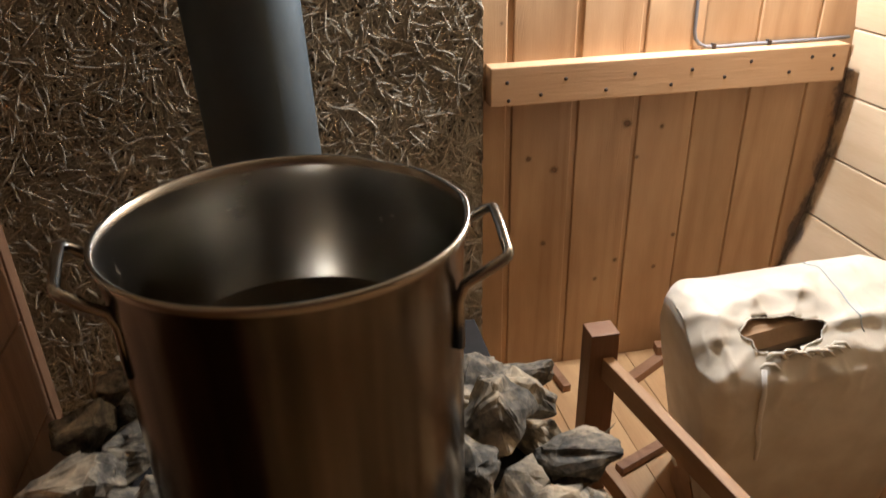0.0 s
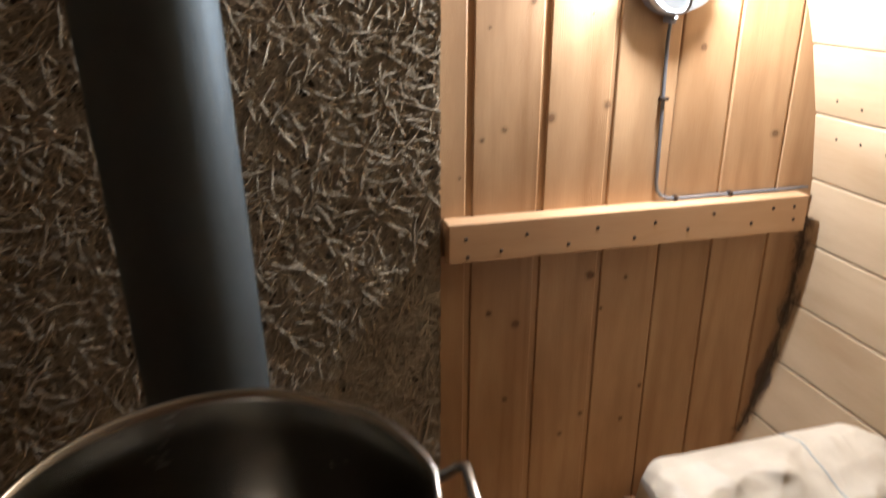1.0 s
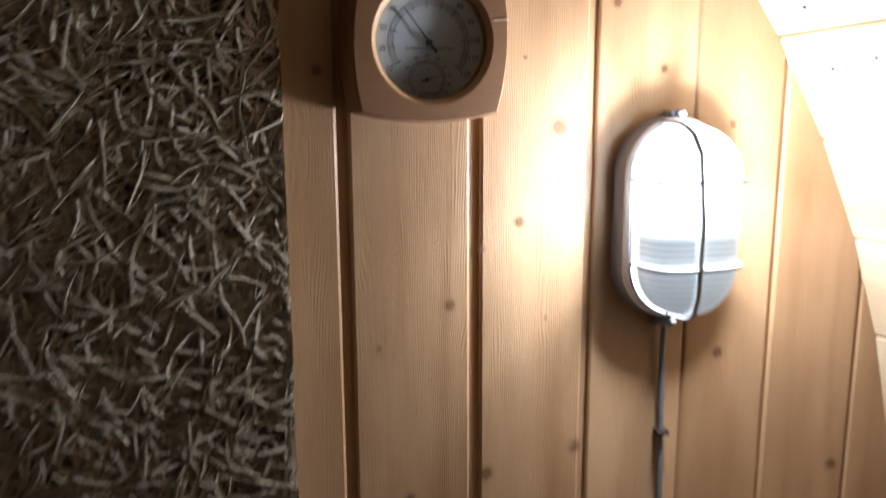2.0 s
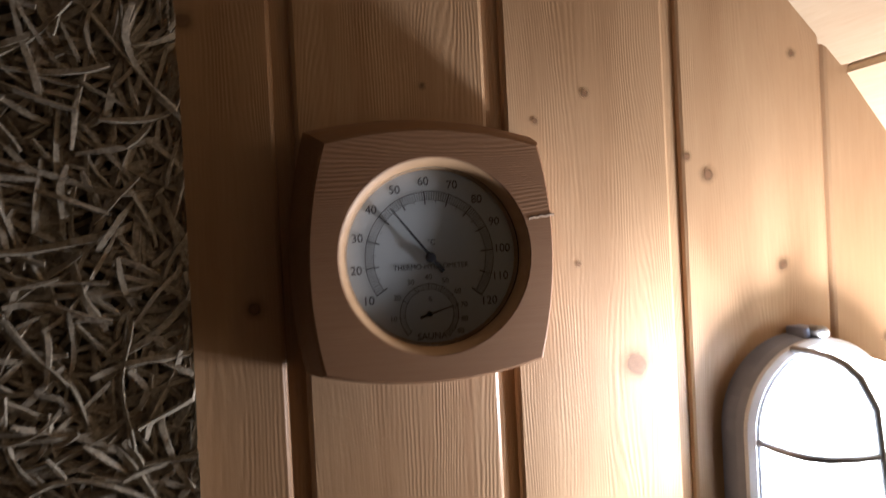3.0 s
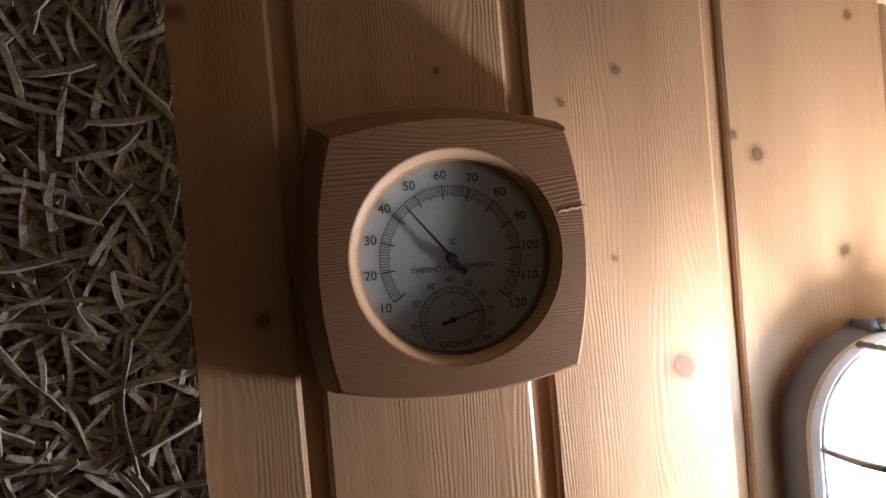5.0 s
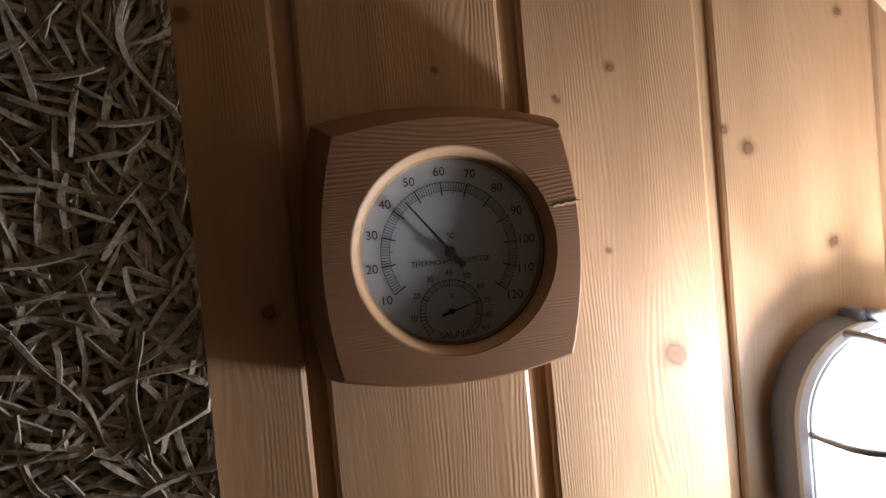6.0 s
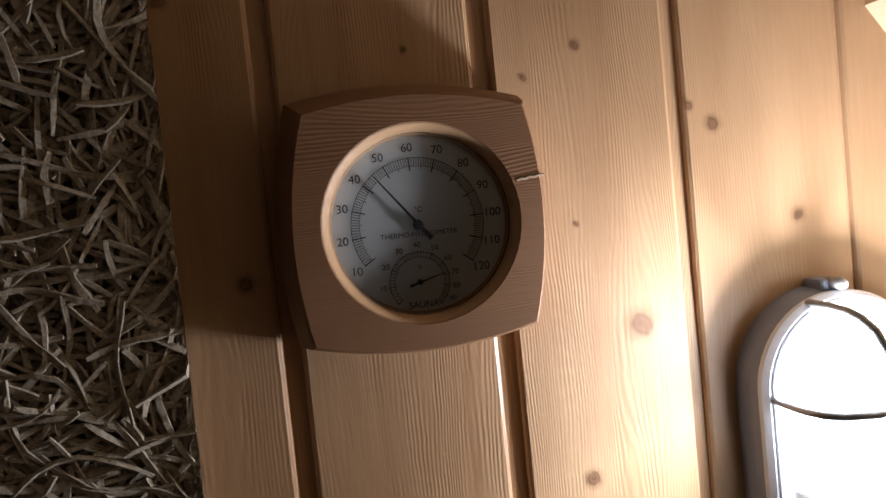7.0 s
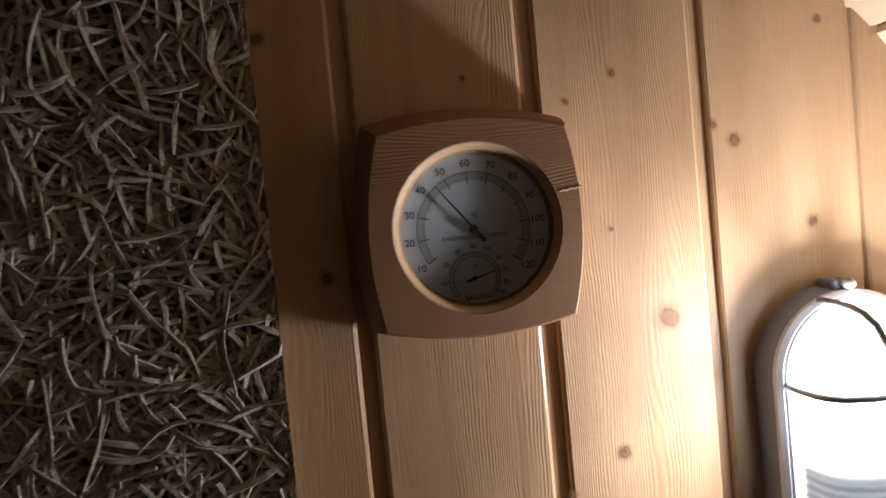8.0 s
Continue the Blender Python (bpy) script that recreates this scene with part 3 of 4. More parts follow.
def cable():
    ob = thing("cable", (0.896, WALL, 0.785), "thin grey cable clipped to the wall below the lamp", "cable")
    path = [(0.879, 1.385, 1.132), (0.880, 1.390, 1.10), (0.883, 1.392, 1.02), (0.886, 1.392, 0.93), (0.888, 1.392, 0.85), (0.889, 1.392, 0.812), (0.893, 1.392, 0.796), (0.902, 1.391, 0.785), (0.918, 1.390, 0.778), (0.95, 1.390, 0.776), (1.02, 1.391, 0.777), (1.10, 1.391, 0.777), (1.18, 1.391, 0.777), (1.262, 1.391, 0.778)]
    part("sheath", tube(path, 0.0037, 10), CABLE, ob, smooth=True)
    for x, z in ((0.8848, 0.985),):
        part("clip", box(x - 0.008, x + 0.008, 1.384, 1.398, z - 0.003, z + 0.003, 0.001), NAIL, ob)
    for x in (0.935, 1.065):
        part("clip", box(x - 0.004, x + 0.004, 1.383, 1.395, 0.773, 0.784, 0.001), NAIL, ob)
    return ob


cable()


def batten():
    ob = thing("batten", (0.83, WALL, 0.692), "sawn pine batten nailed across the wall boards", "batten")
    part("plank", box(0.437, 1.238, 1.353, WALL, 0.692, 0.772, 0.0025), PINE_X, ob)
    upper, lower = (0.471, 0.595, 0.7455, 0.8735, 1.008, 1.152, 1.204), (0.475, 0.543, 0.684, 0.829, 0.9505, 1.102, 1.2065)
    for row, z0 in ((upper, 0.741), (lower, 0.712)):
        for x in row:
            z = z0 + (0.008 if x > 0.94 else 0.0) - (0.008 if x == 0.475 else 0.0)
            part("nail_head", lathe([(0.0001, -0.0012), (0.0032, -0.0010), (0.0046, 0.0004), (0.0046, 0.004)], (x, 1.353, z), "y", 12), NAIL, ob, smooth=True)
    return ob


batten()


def wood_wool_board():
    """A board of bonded wood wool: core and thousands of curled shavings, cut off at its edges."""
    x0, x1, z0, z1, y0 = -0.95, 0.4265, 0.0, 1.86, 1.374
    ob = thing("wood_wool_board", ((x0 + x1) / 2, WALL, z0), "brown coarse wood wool fire board fixed behind the stove pipe", "wall panel")
    # dark sheet that paints the shade seen between shavings
    part("core", box(x0, x1 - 0.011, y0 + 0.0112, WALL - 0.001, z0, z1), WOOL_SHADE, ob)
    rng = np.random.default_rng(7)
    verts, faces = [], []
    base = np.array(ORIGIN[ob])
    seg = 9
    left = -0.72                      # shavings that can be told apart; the core alone runs on behind the bench
    for depth, count in ((0.0100, 8000), (0.0078, 7400), (0.0058, 7000), (0.0038, 6400), (0.0020, 5200), (0.0008, 800)):
        for _ in range(count):
            cx, cz = rng.uniform(left, x1 + 0.01), rng.uniform(z0, z1)
            a = rng.uniform(0, math.pi)
            length, width = rng.uniform(0.034, 0.105) * (1 if rng.random() < 0.75 else 0.5), rng.uniform(0.0024, 0.0050)
            bend = rng.normal(0, 5.0) if rng.random() < 0.78 else rng.normal(0, 18.0)
            wob, sway = rng.uniform(0, 6.28), rng.uniform(0.03, 0.18)
            s = np.linspace(-length / 2, length / 2, seg)
            ang = a + bend * s + sway * np.sin(wob + s * 95)
            dx, dz = np.cos(ang), np.sin(ang)
            step = length / (seg - 1)
            px, pz = cx + np.cumsum(dx) * step - dx.sum() * step / 2, cz + np.cumsum(dz) * step - dz.sum() * step / 2
            roll = rng.normal(0, 0.24) + rng.normal(0, 0.32) * np.sin(s / length * 4 + wob)
            slope = float(np.clip(rng.normal(0, 0.05), -0.09, 0.09))
            py = y0 + depth + slope * s + rng.normal(0, 0.0010) + 0.0011 * np.sin(wob * 3 + s * 110)
            w = width / 2 * np.clip(1.12 - (2 * s / length) ** 4 * 0.45, 0.4, 1) * rng.uniform(0.82, 1.15, seg)
            thick = rng.uniform(0.0011, 0.0020)
            b = len(verts)
            for i in range(seg):
                ca, sa = math.cos(roll[i]), math.sin(roll[i])
                for side, high in ((1.0, thick), (0.86, 0.0), (-0.86, 0.0), (-1.0, thick)):
                    u, v = side * w[i], high - thick * 0.5
                    u, v = u * ca - v * sa, u * sa + v * ca
                    y = max(py[i] + v, y0 - 0.0025)
                    verts.append((min(max(px[i] - dz[i] * u, x0), x1 - max(0.0, y - y0) * 0.42), y, min(max(pz[i] + dx[i] * u, z0), z1)))
            for i in range(seg - 1):
                p, q = b + 4 * i, b + 4 * i + 4
                faces.extend(((p, p + 1, q + 1, q), (p + 1, p + 2, q + 2, q + 1), (p + 2, p + 3, q + 3, q + 2)))
            faces.extend(((b, b + 3, b + 2, b + 1), (b + 4 * seg - 4, b + 4 * seg - 3, b + 4 * seg - 2, b + 4 * seg - 1)))
    # ragged cut end of the board
    for _ in range(2600):
        y, z = rng.uniform(y0, WALL - 0.002), rng.uniform(z0, z1)
        l, w, a = rng.uniform(0.003, 0.016), rng.uniform(0.0005, 0.0016), rng.normal(1.57, 0.7)
        out = rng.uniform(0.0, 0.003)
        dy, dz = math.cos(a) * l / 2, math.sin(a) * l / 2
        b = len(verts)
        for f, wd in ((-1, 0.6), (1, 1.0)):
            for sx, back in ((1, 0), (-1, 0), (-1, 1), (1, 1)):
                verts.append((x1 - 0.004 - max(0.0, y - y0) * 0.42 + out * (0.5 + 0.5 * f) - back * 0.0006, min(max(y + f * dy, y0 - 0.001), WALL - 0.001) + sx * w * wd * 0.5, z + f * dz + sx * w * 0.5))
        faces.extend(((b, b + 1, b + 5, b + 4), (b + 1, b + 2, b + 6, b + 5), (b + 2, b + 3, b + 7, b + 6), (b + 3, b, b + 4, b + 7), (b + 4, b + 5, b + 6, b + 7)))
    me = bpy.data.meshes.new("wood_wool_fibre")
    me.from_pydata(((np.array(verts) - base) * U).tolist(), [], faces)
    me.materials.append(WOOL)
    sh = new("wood_wool_fibre", me)
    sh.parent = ob
    tagged(sh, "tangled curled wood shavings", kind="stuff")
    return ob


wood_wool_board()

# ---- stove, pot, pipe ----


def flue():
    ob = thing("flue_pipe", (0.016, 1.012, 0.37), "black enamelled stove flue pipe rising behind the pot", "stove pipe")

    def middle(z):
        return (-0.0118 - 0.033 * (z - 1.2), 1.0112 - 0.005 * (z - 1.2), z)

    part("pipe", tube([middle(z) for z in (0.36, 0.7, 1.0, 1.4, 1.8, 2.2)], 0.0806, 64), FLUE, ob, smooth=True)
    part("collar", tube([middle(z) for z in (0.36, 0.372, 0.395, 0.40)], [0.094, 0.094, 0.090, 0.084], 48), STOVE, ob, smooth=True)
    return ob


def stove():
    ob = thing("wood_stove", (0.03, 0.78, 0.0), "dark steel wood-burning sauna stove with stones on top", "stove")
    part("firebox", box(-0.30, 0.330, 0.36, 1.02, 0.05, 0.335, 0.012), STOVE, ob)
    part("top_plate", box(-0.32, 0.345, 0.34, 1.11, 0.335, 0.352, 0.004), STOVE, ob)
    for x in (-0.27, 0.31):
        for y in (0.40, 0.98):
            part("leg", box(x - 0.02, x + 0.02, y - 0.02, y + 0.02, 0.0, 0.055, 0.003), STOVE, ob)
    part("fire_door", box(-0.14, 0.20, 0.345, 0.362, 0.09, 0.30, 0.006), STOVE, ob)
    return ob


POT = (0.038, 0.562)


def pot():
    rz, back = 0.8478, -0.018
    ob = thing("stock_pot", (POT[0], POT[1], 0.352), "large stainless steel stock pot of water standing among stove stones", "pot")
    c = (POT[0], POT[1], rz)
    r = 0.1615
    body = lathe([(0.150, -0.485), (0.158, -0.478), (r, -0.465), (r, -0.20), (r + 0.0004, -0.05), (r + 0.0022, -0.020), (r + 0.006, -0.006), (r + 0.0075, -0.001), (r + 0.0070, 0.0022), (r + 0.0045, 0.0030), (r + 0.0018, 0.0006), (r - 0.001, -0.008), (r - 0.002, -0.04), (r - 0.002, -0.46), (0.0001, -0.47)], c, "z", 128, lean=(0, back))
    # small dents in the rim
    for v in body.verts:
        a = math.atan2(v.co.y - c[1], v.co.x - c[0])
        d = math.hypot(v.co.x - c[0], v.co.y - c[1])
        if d > 0.1 and v.co.z > rz - 0.1:
            f = max(0.0, 1 - (rz - v.co.z) / 0.1)
            k = 1 - f * (0.042 * math.exp(-((a - 0.90) / 0.24) ** 2) + 0.010 * math.exp(-((a - 0.40) / 0.20) ** 2) - 0.012 * math.exp(-((a - 0.02) / 0.14) ** 2) + 0.006 * math.sin(3 * a + 0.4))
            v.co.x, v.co.y = c[0] + (v.co.x - c[0]) * k, c[1] + (v.co.y - c[1]) * k
    shell_ob = part("body", body, STEEL, ob, smooth=True)
    # outer wall below the rim takes the steel with the painted dark reflection
    shell_ob.data.materials.append(STEEL_REFLECTION)
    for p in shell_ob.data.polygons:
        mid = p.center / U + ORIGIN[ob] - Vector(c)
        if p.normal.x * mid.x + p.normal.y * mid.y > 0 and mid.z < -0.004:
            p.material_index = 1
    part("bottom", lathe([(0.0001, -0.486), (0.152, -0.486), (0.152, -0.480), (0.0001, -0.480)], c, "z", 64, lean=(0, back)), STEEL, ob)
    part("water", lathe([(0.0001, -0.152), (r - 0.0022, -0.152)], c, "z", 64, lean=(0, 0.0)), WATER, ob, "dark still water")
    for s, turn, hw, top, far in ((1, -0.13, 0.060, -0.008, 0.037), (-1, math.pi + 0.20, 0.050, 0.006, 0.031)):
        ca, sa = math.cos(turn), math.sin(turn)

        def place(out, side, h):
            d = r + out
            x, y = c[0] + ca * d - sa * side, c[1] + sa * d + ca * side
            return (x, y, rz + h + back * (y - c[1]))

        pts = [place(-0.008, -hw, top - 0.105), place(-0.008, -hw, top - 0.055), place(-0.003, -hw, top - 0.040), place(0.012, -hw, top - 0.030), place(far * 0.791, -hw * 0.98, top - 0.019), place(far * 0.953, -hw * 0.92, top - 0.016), place(far * 1.000, -hw * 0.80, top - 0.014), place(far * 1.000, 0, top - 0.012), place(far * 1.000, hw * 0.80, top - 0.014), place(far * 0.953, hw * 0.92, top - 0.016), place(far * 0.791, hw * 0.98, top - 0.019), place(0.012, hw, top - 0.030), place(-0.003, hw, top - 0.040), place(-0.008, hw, top - 0.055), place(-0.008, hw, top - 0.105)]
        part("handle", tube(pts, 0.0052, 10), STEEL, ob, "bent steel rod handle", smooth=True)
    return ob


def stone(at, size, seed, turn=0.0, tall=0.75):
    rng = random.Random(seed)
    bm = bmesh.new()
    pts = []
    for _ in range(17):
        v = Vector((rng.gauss(0, 1), rng.gauss(0, 1), rng.gauss(0, 1))).normalized()
        pts.append(v * rng.uniform(0.82, 1.0))
    for p in pts:
        bm.verts.new(p)
    res = bmesh.ops.convex_hull(bm, input=list(bm.verts))
    loose = [v for v in bm.verts if not v.link_faces]
    bmesh.ops.delete(bm, geom=loose, context="VERTS")
    bmesh.ops.bevel(bm, geom=list(bm.edges), offset=0.035, segments=1, affect="EDGES")
    bmesh.ops.triangulate(bm, faces=list(bm.faces))
    bmesh.ops.subdivide_edges(bm, edges=list(bm.edges), cuts=3, use_grid_fill=True)
    for v in bm.verts:
        q = v.co + Vector((seed * 1.7, 0, seed * 0.9))
        chip = min(0.0, noise.noise(q * 2.8) + 0.12) * 0.35
        v.co += v.co.normalized() * (noise.noise(q * 1.7) * 0.14 + chip + noise.noise(q * 6.5) * 0.05 + noise.noise(q * 15.0) * 0.022)
    bm.transform(Matrix.Translation(at) @ Euler((rng.uniform(-0.3, 0.3), rng.uniform(-0.3, 0.3), turn)).to_matrix().to_4x4() @ Matrix.Diagonal((size * 1.15, size * 0.85, size * tall * 1.1, 1)))
    solo("sauna_stone", bm, STONE, "rough grey sauna stone on the stove top", "stone", group="stones on the stove")


def stones():
    shown = [
        ((0.290, 0.870, 0.392), 0.060, 3, 0.2, 0.72), ((0.350, 0.815, 0.392), 0.060, 4, -0.5, 0.75), ((0.285, 0.735, 0.415), 0.078, 5, 0.9, 0.95), ((0.300, 0.640, 0.380), 0.056, 41, 0.5, 0.7), ((0.345, 0.500, 0.378), 0.056, 42, 1.5, 0.65), ((0.270, 0.550, 0.385), 0.052, 43, 2.2, 0.8),
        ((0.385, 0.665, 0.395), 0.068, 6, -0.1, 0.62), ((0.228, 0.655, 0.41), 0.058, 7, 1.4, 1.15), ((0.325, 0.585, 0.385), 0.055, 8, 0.3, 0.7),
        ((0.385, 0.575, 0.375), 0.050, 9, 1.0, 0.6), ((0.360, 0.740, 0.375), 0.055, 10, 2.0, 0.7), ((0.245, 0.800, 0.40), 0.050, 11, 0.0, 0.8),
        ((0.235, 0.905, 0.39), 0.055, 21, 0.5, 0.8), ((0.385, 0.880, 0.385), 0.050, 24, 0.7, 0.7), ((0.150, 1.060, 0.385), 0.045, 25, 0.7, 0.7),
        ((-0.215, 0.905, 0.40), 0.058, 26, 0.3, 0.8), ((-0.275, 0.985, 0.39), 0.055, 27, 1.0, 0.75), ((-0.165, 1.005, 0.385), 0.055, 28, 0.6, 0.7), ((-0.140, 1.075, 0.38), 0.045, 29, 0.2, 0.7), ((-0.270, 1.070, 0.38), 0.045, 20, 0.2, 0.7),
        ((-0.300, 0.850, 0.415), 0.052, 12, 0.4, 1.0), ((-0.295, 0.745, 0.400), 0.075, 13, 0.1, 0.62), ((-0.225, 0.800, 0.405), 0.055, 14, 0.8, 0.8),
        ((-0.215, 0.690, 0.395), 0.050, 15, 1.2, 0.7), ((-0.320, 0.640, 0.385), 0.055, 16, 0.6, 0.7), ((-0.26, 0.560, 0.385), 0.055, 17, 0.2, 0.7),
    ]
    for at, size, seed, turn, tall in shown:
        stone(at, size, seed, turn, tall)
    rng = random.Random(5)
    for i in range(14):
        a = math.radians(40 + i * 8)
        stone((POT[0] + 0.255 * math.cos(a) * rng.uniform(0.95, 1.1), POT[1] + 0.23 * math.sin(a) * rng.uniform(0.95, 1.1), 0.39), rng.uniform(0.042, 0.055), 30 + i, rng.uniform(0, 3), 0.75)


flue()
stove()
pot()
stones()


def guard_rail():
    ob = thing("stove_guard", (0.553, 0.985, 0.0), "brown stained wooden guard rail beside the stove", "guard rail")
    part("post", box(0.526, 0.580, 0.964, 1.010, 0.0, 0.377, 0.002), STAINED, ob)
    part("top_rail", bar((0.560, 0.966, 0.304), (0.655, 0.36, 0.304), 0.020, 0.046), STAINED_Y, ob)
    part("low_rail", bar((0.560, 0.962, 0.075), (0.655, 0.36, 0.075), 0.020, 0.040), STAINED_Y, ob)
    part("post", box(0.628, 0.682, 0.310, 0.356, 0.0, 0.377, 0.002), STAINED, ob)
    return ob


guard_rail()


def stick(a, b, w, h):
    solo("kindling_stick", bar(a, b, w, h, 0.002), STAINED, "brown stick of kindling on the plank floor", "stick", group="sticks on the floor")


stick((0.600, 1.385, 0.010), (0.612, 1.275, 0.010), 0.020, 0.020)
stick((0.770, 1.270, 0.012), (0.950, 1.378, 0.012), 0.026, 0.024)
stick((0.625, 0.997, 0.010), (0.760, 1.052, 0.010), 0.022, 0.020)
stick((0.870, 1.350, 0.036), (0.985, 1.330, 0.036), 0.030, 0.026)



def bench():
    """The side bench: its boarded end by the stove; boarded front and slatted seat running back along the barrel are
    added to dim the bounce.
    """
    ob = thing("bench", (-0.66, -0.30, 0.0), "dark brown stained wooden side bench with boarded end", "bench")
    for x0 in (-0.498, -0.606, -0.714, -0.822):
        part("upright_board", box(x0, x0 + 0.106, 1.000, 1.030, 0.0, 0.70, 0.003), STAINED, ob)
    # front and seat: invented dark run of the bench that soaks up bounce light
    for z0 in (0.02, 0.19, 0.36, 0.53):
        part("front_board", box(-0.420, -0.394, -1.60, 0.998, z0, z0 + 0.166, 0.003), STAINED, ob)
    for x0 in (-0.500, -0.606, -0.712, -0.818):
        part("seat_slat", box(x0, x0 + 0.100, -1.60, 1.032, 0.702, 0.732, 0.003), STAINED, ob)
    return ob


bench()


def sack():
    """A standing woven sack of firewood, its handle slot torn open."""
    ob = thing("sack", (0.87, 0.88, 0.0), "creased white woven sack of firewood with torn handle slot", "sack")
    # cross-section in (y, z), from the front foot over the top to the back foot
    prof = [(0.815, 0.0), (0.800, 0.10), (0.786, 0.22), (0.775, 0.33), (0.776, 0.366), (0.795, 0.392), (0.840, 0.428), (0.90, 0.452), (0.96, 0.462), (1.005, 0.448), (1.030, 0.39), (1.040, 0.20), (1.035, 0.0)]
    cum = [0.0]
    for (a, b), (c, d) in zip(prof, prof[1:]):
        cum.append(cum[-1] + math.hypot(c - a, d - b))

    def surface(fu, fv, lift=0.0):
        s = fv * cum[-1]
        i = 0
        while i < len(prof) - 2 and s > cum[i + 1]:
            i += 1
        f = (s - cum[i]) / (cum[i + 1] - cum[i])
        y, z = prof[i][0] + (prof[i + 1][0] - prof[i][0]) * f, prof[i][1] + (prof[i + 1][1] - prof[i][1]) * f
        x = 0.652 + 0.458 * fu
        pinch = max(0.0, 1 - fu / 0.10) ** 2 + max(0.0, 1 - (1 - fu) / 0.10) ** 2
        y += (0.90 - y) * 0.20 * pinch
        z = z * (1 - 0.04 * pinch) + 0.008 * fu * (z / 0.45)
        x += (0.035 * (y - 0.8) / 0.2 + 0.062 - 0.185 * z) * (1 - fu)
        p = Vector((x, y, z)) * 7
        # long soft folds running towards the slot, and sharp creases
        du, dv = fu - 0.355, (fv - 0.418) * 3.0
        ray, away = math.atan2(dv, du), math.hypot(du, dv)
        upper = min(1.0, max(0.0, (z - 0.30) / 0.08))
        fold = noise.noise(p * 0.55) * 0.014 + noise.noise(p * 1.5 + Vector((5, 1, 2))) * 0.0035
        fold += upper * 0.008 * ((1 - abs(math.sin(ray * 3.5 + noise.noise(p * 0.6) * 2))) ** 2 - 0.3) * math.exp(-((away - 0.34) / 0.18) ** 2)
        fold -= 0.003 * math.exp(-(abs(noise.noise(p * 0.9 + Vector((2, 7, 1)))) / 0.12) ** 2) * (0.35 + 0.65 * upper)
        fold += upper * 0.006 * math.exp(-((away - 0.24) / 0.05) ** 2) * (1 if dv > 0 else 0.3)
        sharp = 1 - abs(noise.noise(Vector((p.x * 1.3 + p.z * 0.8, p.y * 1.2, p.z * 1.1)) + Vector((3, 4, 8)))) * 2
        fold += upper * 0.004 * max(0.0, sharp) ** 4 + 0.0020 * max(0.0, 1 - abs(noise.noise(p * 2.6 + Vector((1, 8, 3)))) * 2.4) ** 3
        gain = min(1.0, z / 0.12) * (1.0 if z > 0.3 else 0.45 + 0.55 * max(0.0, (z - 0.22) / 0.08))
        return Vector((x + noise.noise(p * 0.8 + Vector((9, 0, 0))) * 0.010 * gain, y - (fold * 0.8 + lift) * gain, z + (fold * 0.9 + lift) * gain))

    def slot(a):
        """The torn slot's edge."""
        r = 1 + 0.10 * math.sin(3 * a + 1) + 0.06 * math.sin(7 * a)
        return 0.355 + 0.150 * r * math.cos(a) - 0.02 * math.sin(a), 0.418 + 0.032 * r * math.sin(a)

    nu, nv = 150, 150
    bm = bmesh.new()
    grid = [[bm.verts.new(surface(iu / nu, iv / nv)) for iv in range(nv + 1)] for iu in range(nu + 1)]
    for iu in range(nu):
        for iv in range(nv):
            fu, fv = (iu + 0.5) / nu, (iv + 0.5) / nv
            a = math.atan2((fv - 0.418) / 0.032, (fu - 0.355) / 0.150)
            eu, ev = slot(a)
            if math.hypot((fu - 0.355) / 0.150, (fv - 0.418) / 0.032) < math.hypot((eu - 0.355) / 0.150, (ev - 0.418) / 0.032):
                continue
            bm.faces.new((grid[iu][iv], grid[iu + 1][iv], grid[iu + 1][iv + 1], grid[iu][iv + 1]))
    for col in (grid[0], grid[-1]):
        for k in range(nv // 2):
            q = [col[k], col[k + 1], col[nv - k - 1], col[nv - k]]
            bm.faces.new(list(dict.fromkeys(q)))
    cloth = part("cloth", bm, SACK, ob, smooth=True)
    thick = cloth.modifiers.new("thickness", "SOLIDIFY")
    thick.thickness, thick.offset = 0.0012, -1.0
    rng = random.Random(4)
    edge, radii = [], []
    for k in range(72):
        a = 2 * math.pi * k / 72
        u, v = slot(a)
        edge.append(surface(u, v, 0.001) + Vector((0, rng.uniform(-0.0006, 0.0006), rng.uniform(-0.0008, 0.0008))))
        radii.append(0.0010 + 0.0007 * math.sin(3 * a + 1) ** 2)
    part("slot_hem", tube(edge, radii, 8, closed=True), SACK, ob, "rolled hem of the slot", smooth=True)
    for i in range(8):
        u = 0.24 + i * 0.038 + rng.uniform(-0.01, 0.01)
        v = 0.372 + rng.uniform(-0.006, 0.012)
        line = [surface(u + d, v + e, lift) for d, e, lift in ((0.0, 0.0, -0.002), (0.02, 0.006, 0.004), (0.05, 0.004, 0.005), (0.085, -0.008, -0.002))]
        part("gathered_fold", tube(line, [0.0012, 0.0038, 0.0034, 0.0012], 8), SACK, ob, smooth=True)
    drop = [surface(0.250, 0.366, 0.0045), surface(0.240, 0.335, 0.0045), surface(0.228, 0.31, 0.0045), surface(0.215, 0.275, 0.0045), surface(0.214, 0.255, 0.0045), surface(0.222, 0.22, 0.0045), surface(0.218, 0.185, 0.0045)]
    part("thread", tube(drop, [0.0050, 0.0040, 0.0050, 0.0038, 0.0056, 0.0038, 0.0034], 8), TWINE, ob, "frayed white thread", smooth=True)
    part("woven_stripe", tube([surface(0.66 - 0.001 * k, 0.40 + k * 0.008, 0.0007) for k in range(28)], 0.0014, 6), BLUE_STRIPE, ob, "pale blue stripe", smooth=True)
    return ob


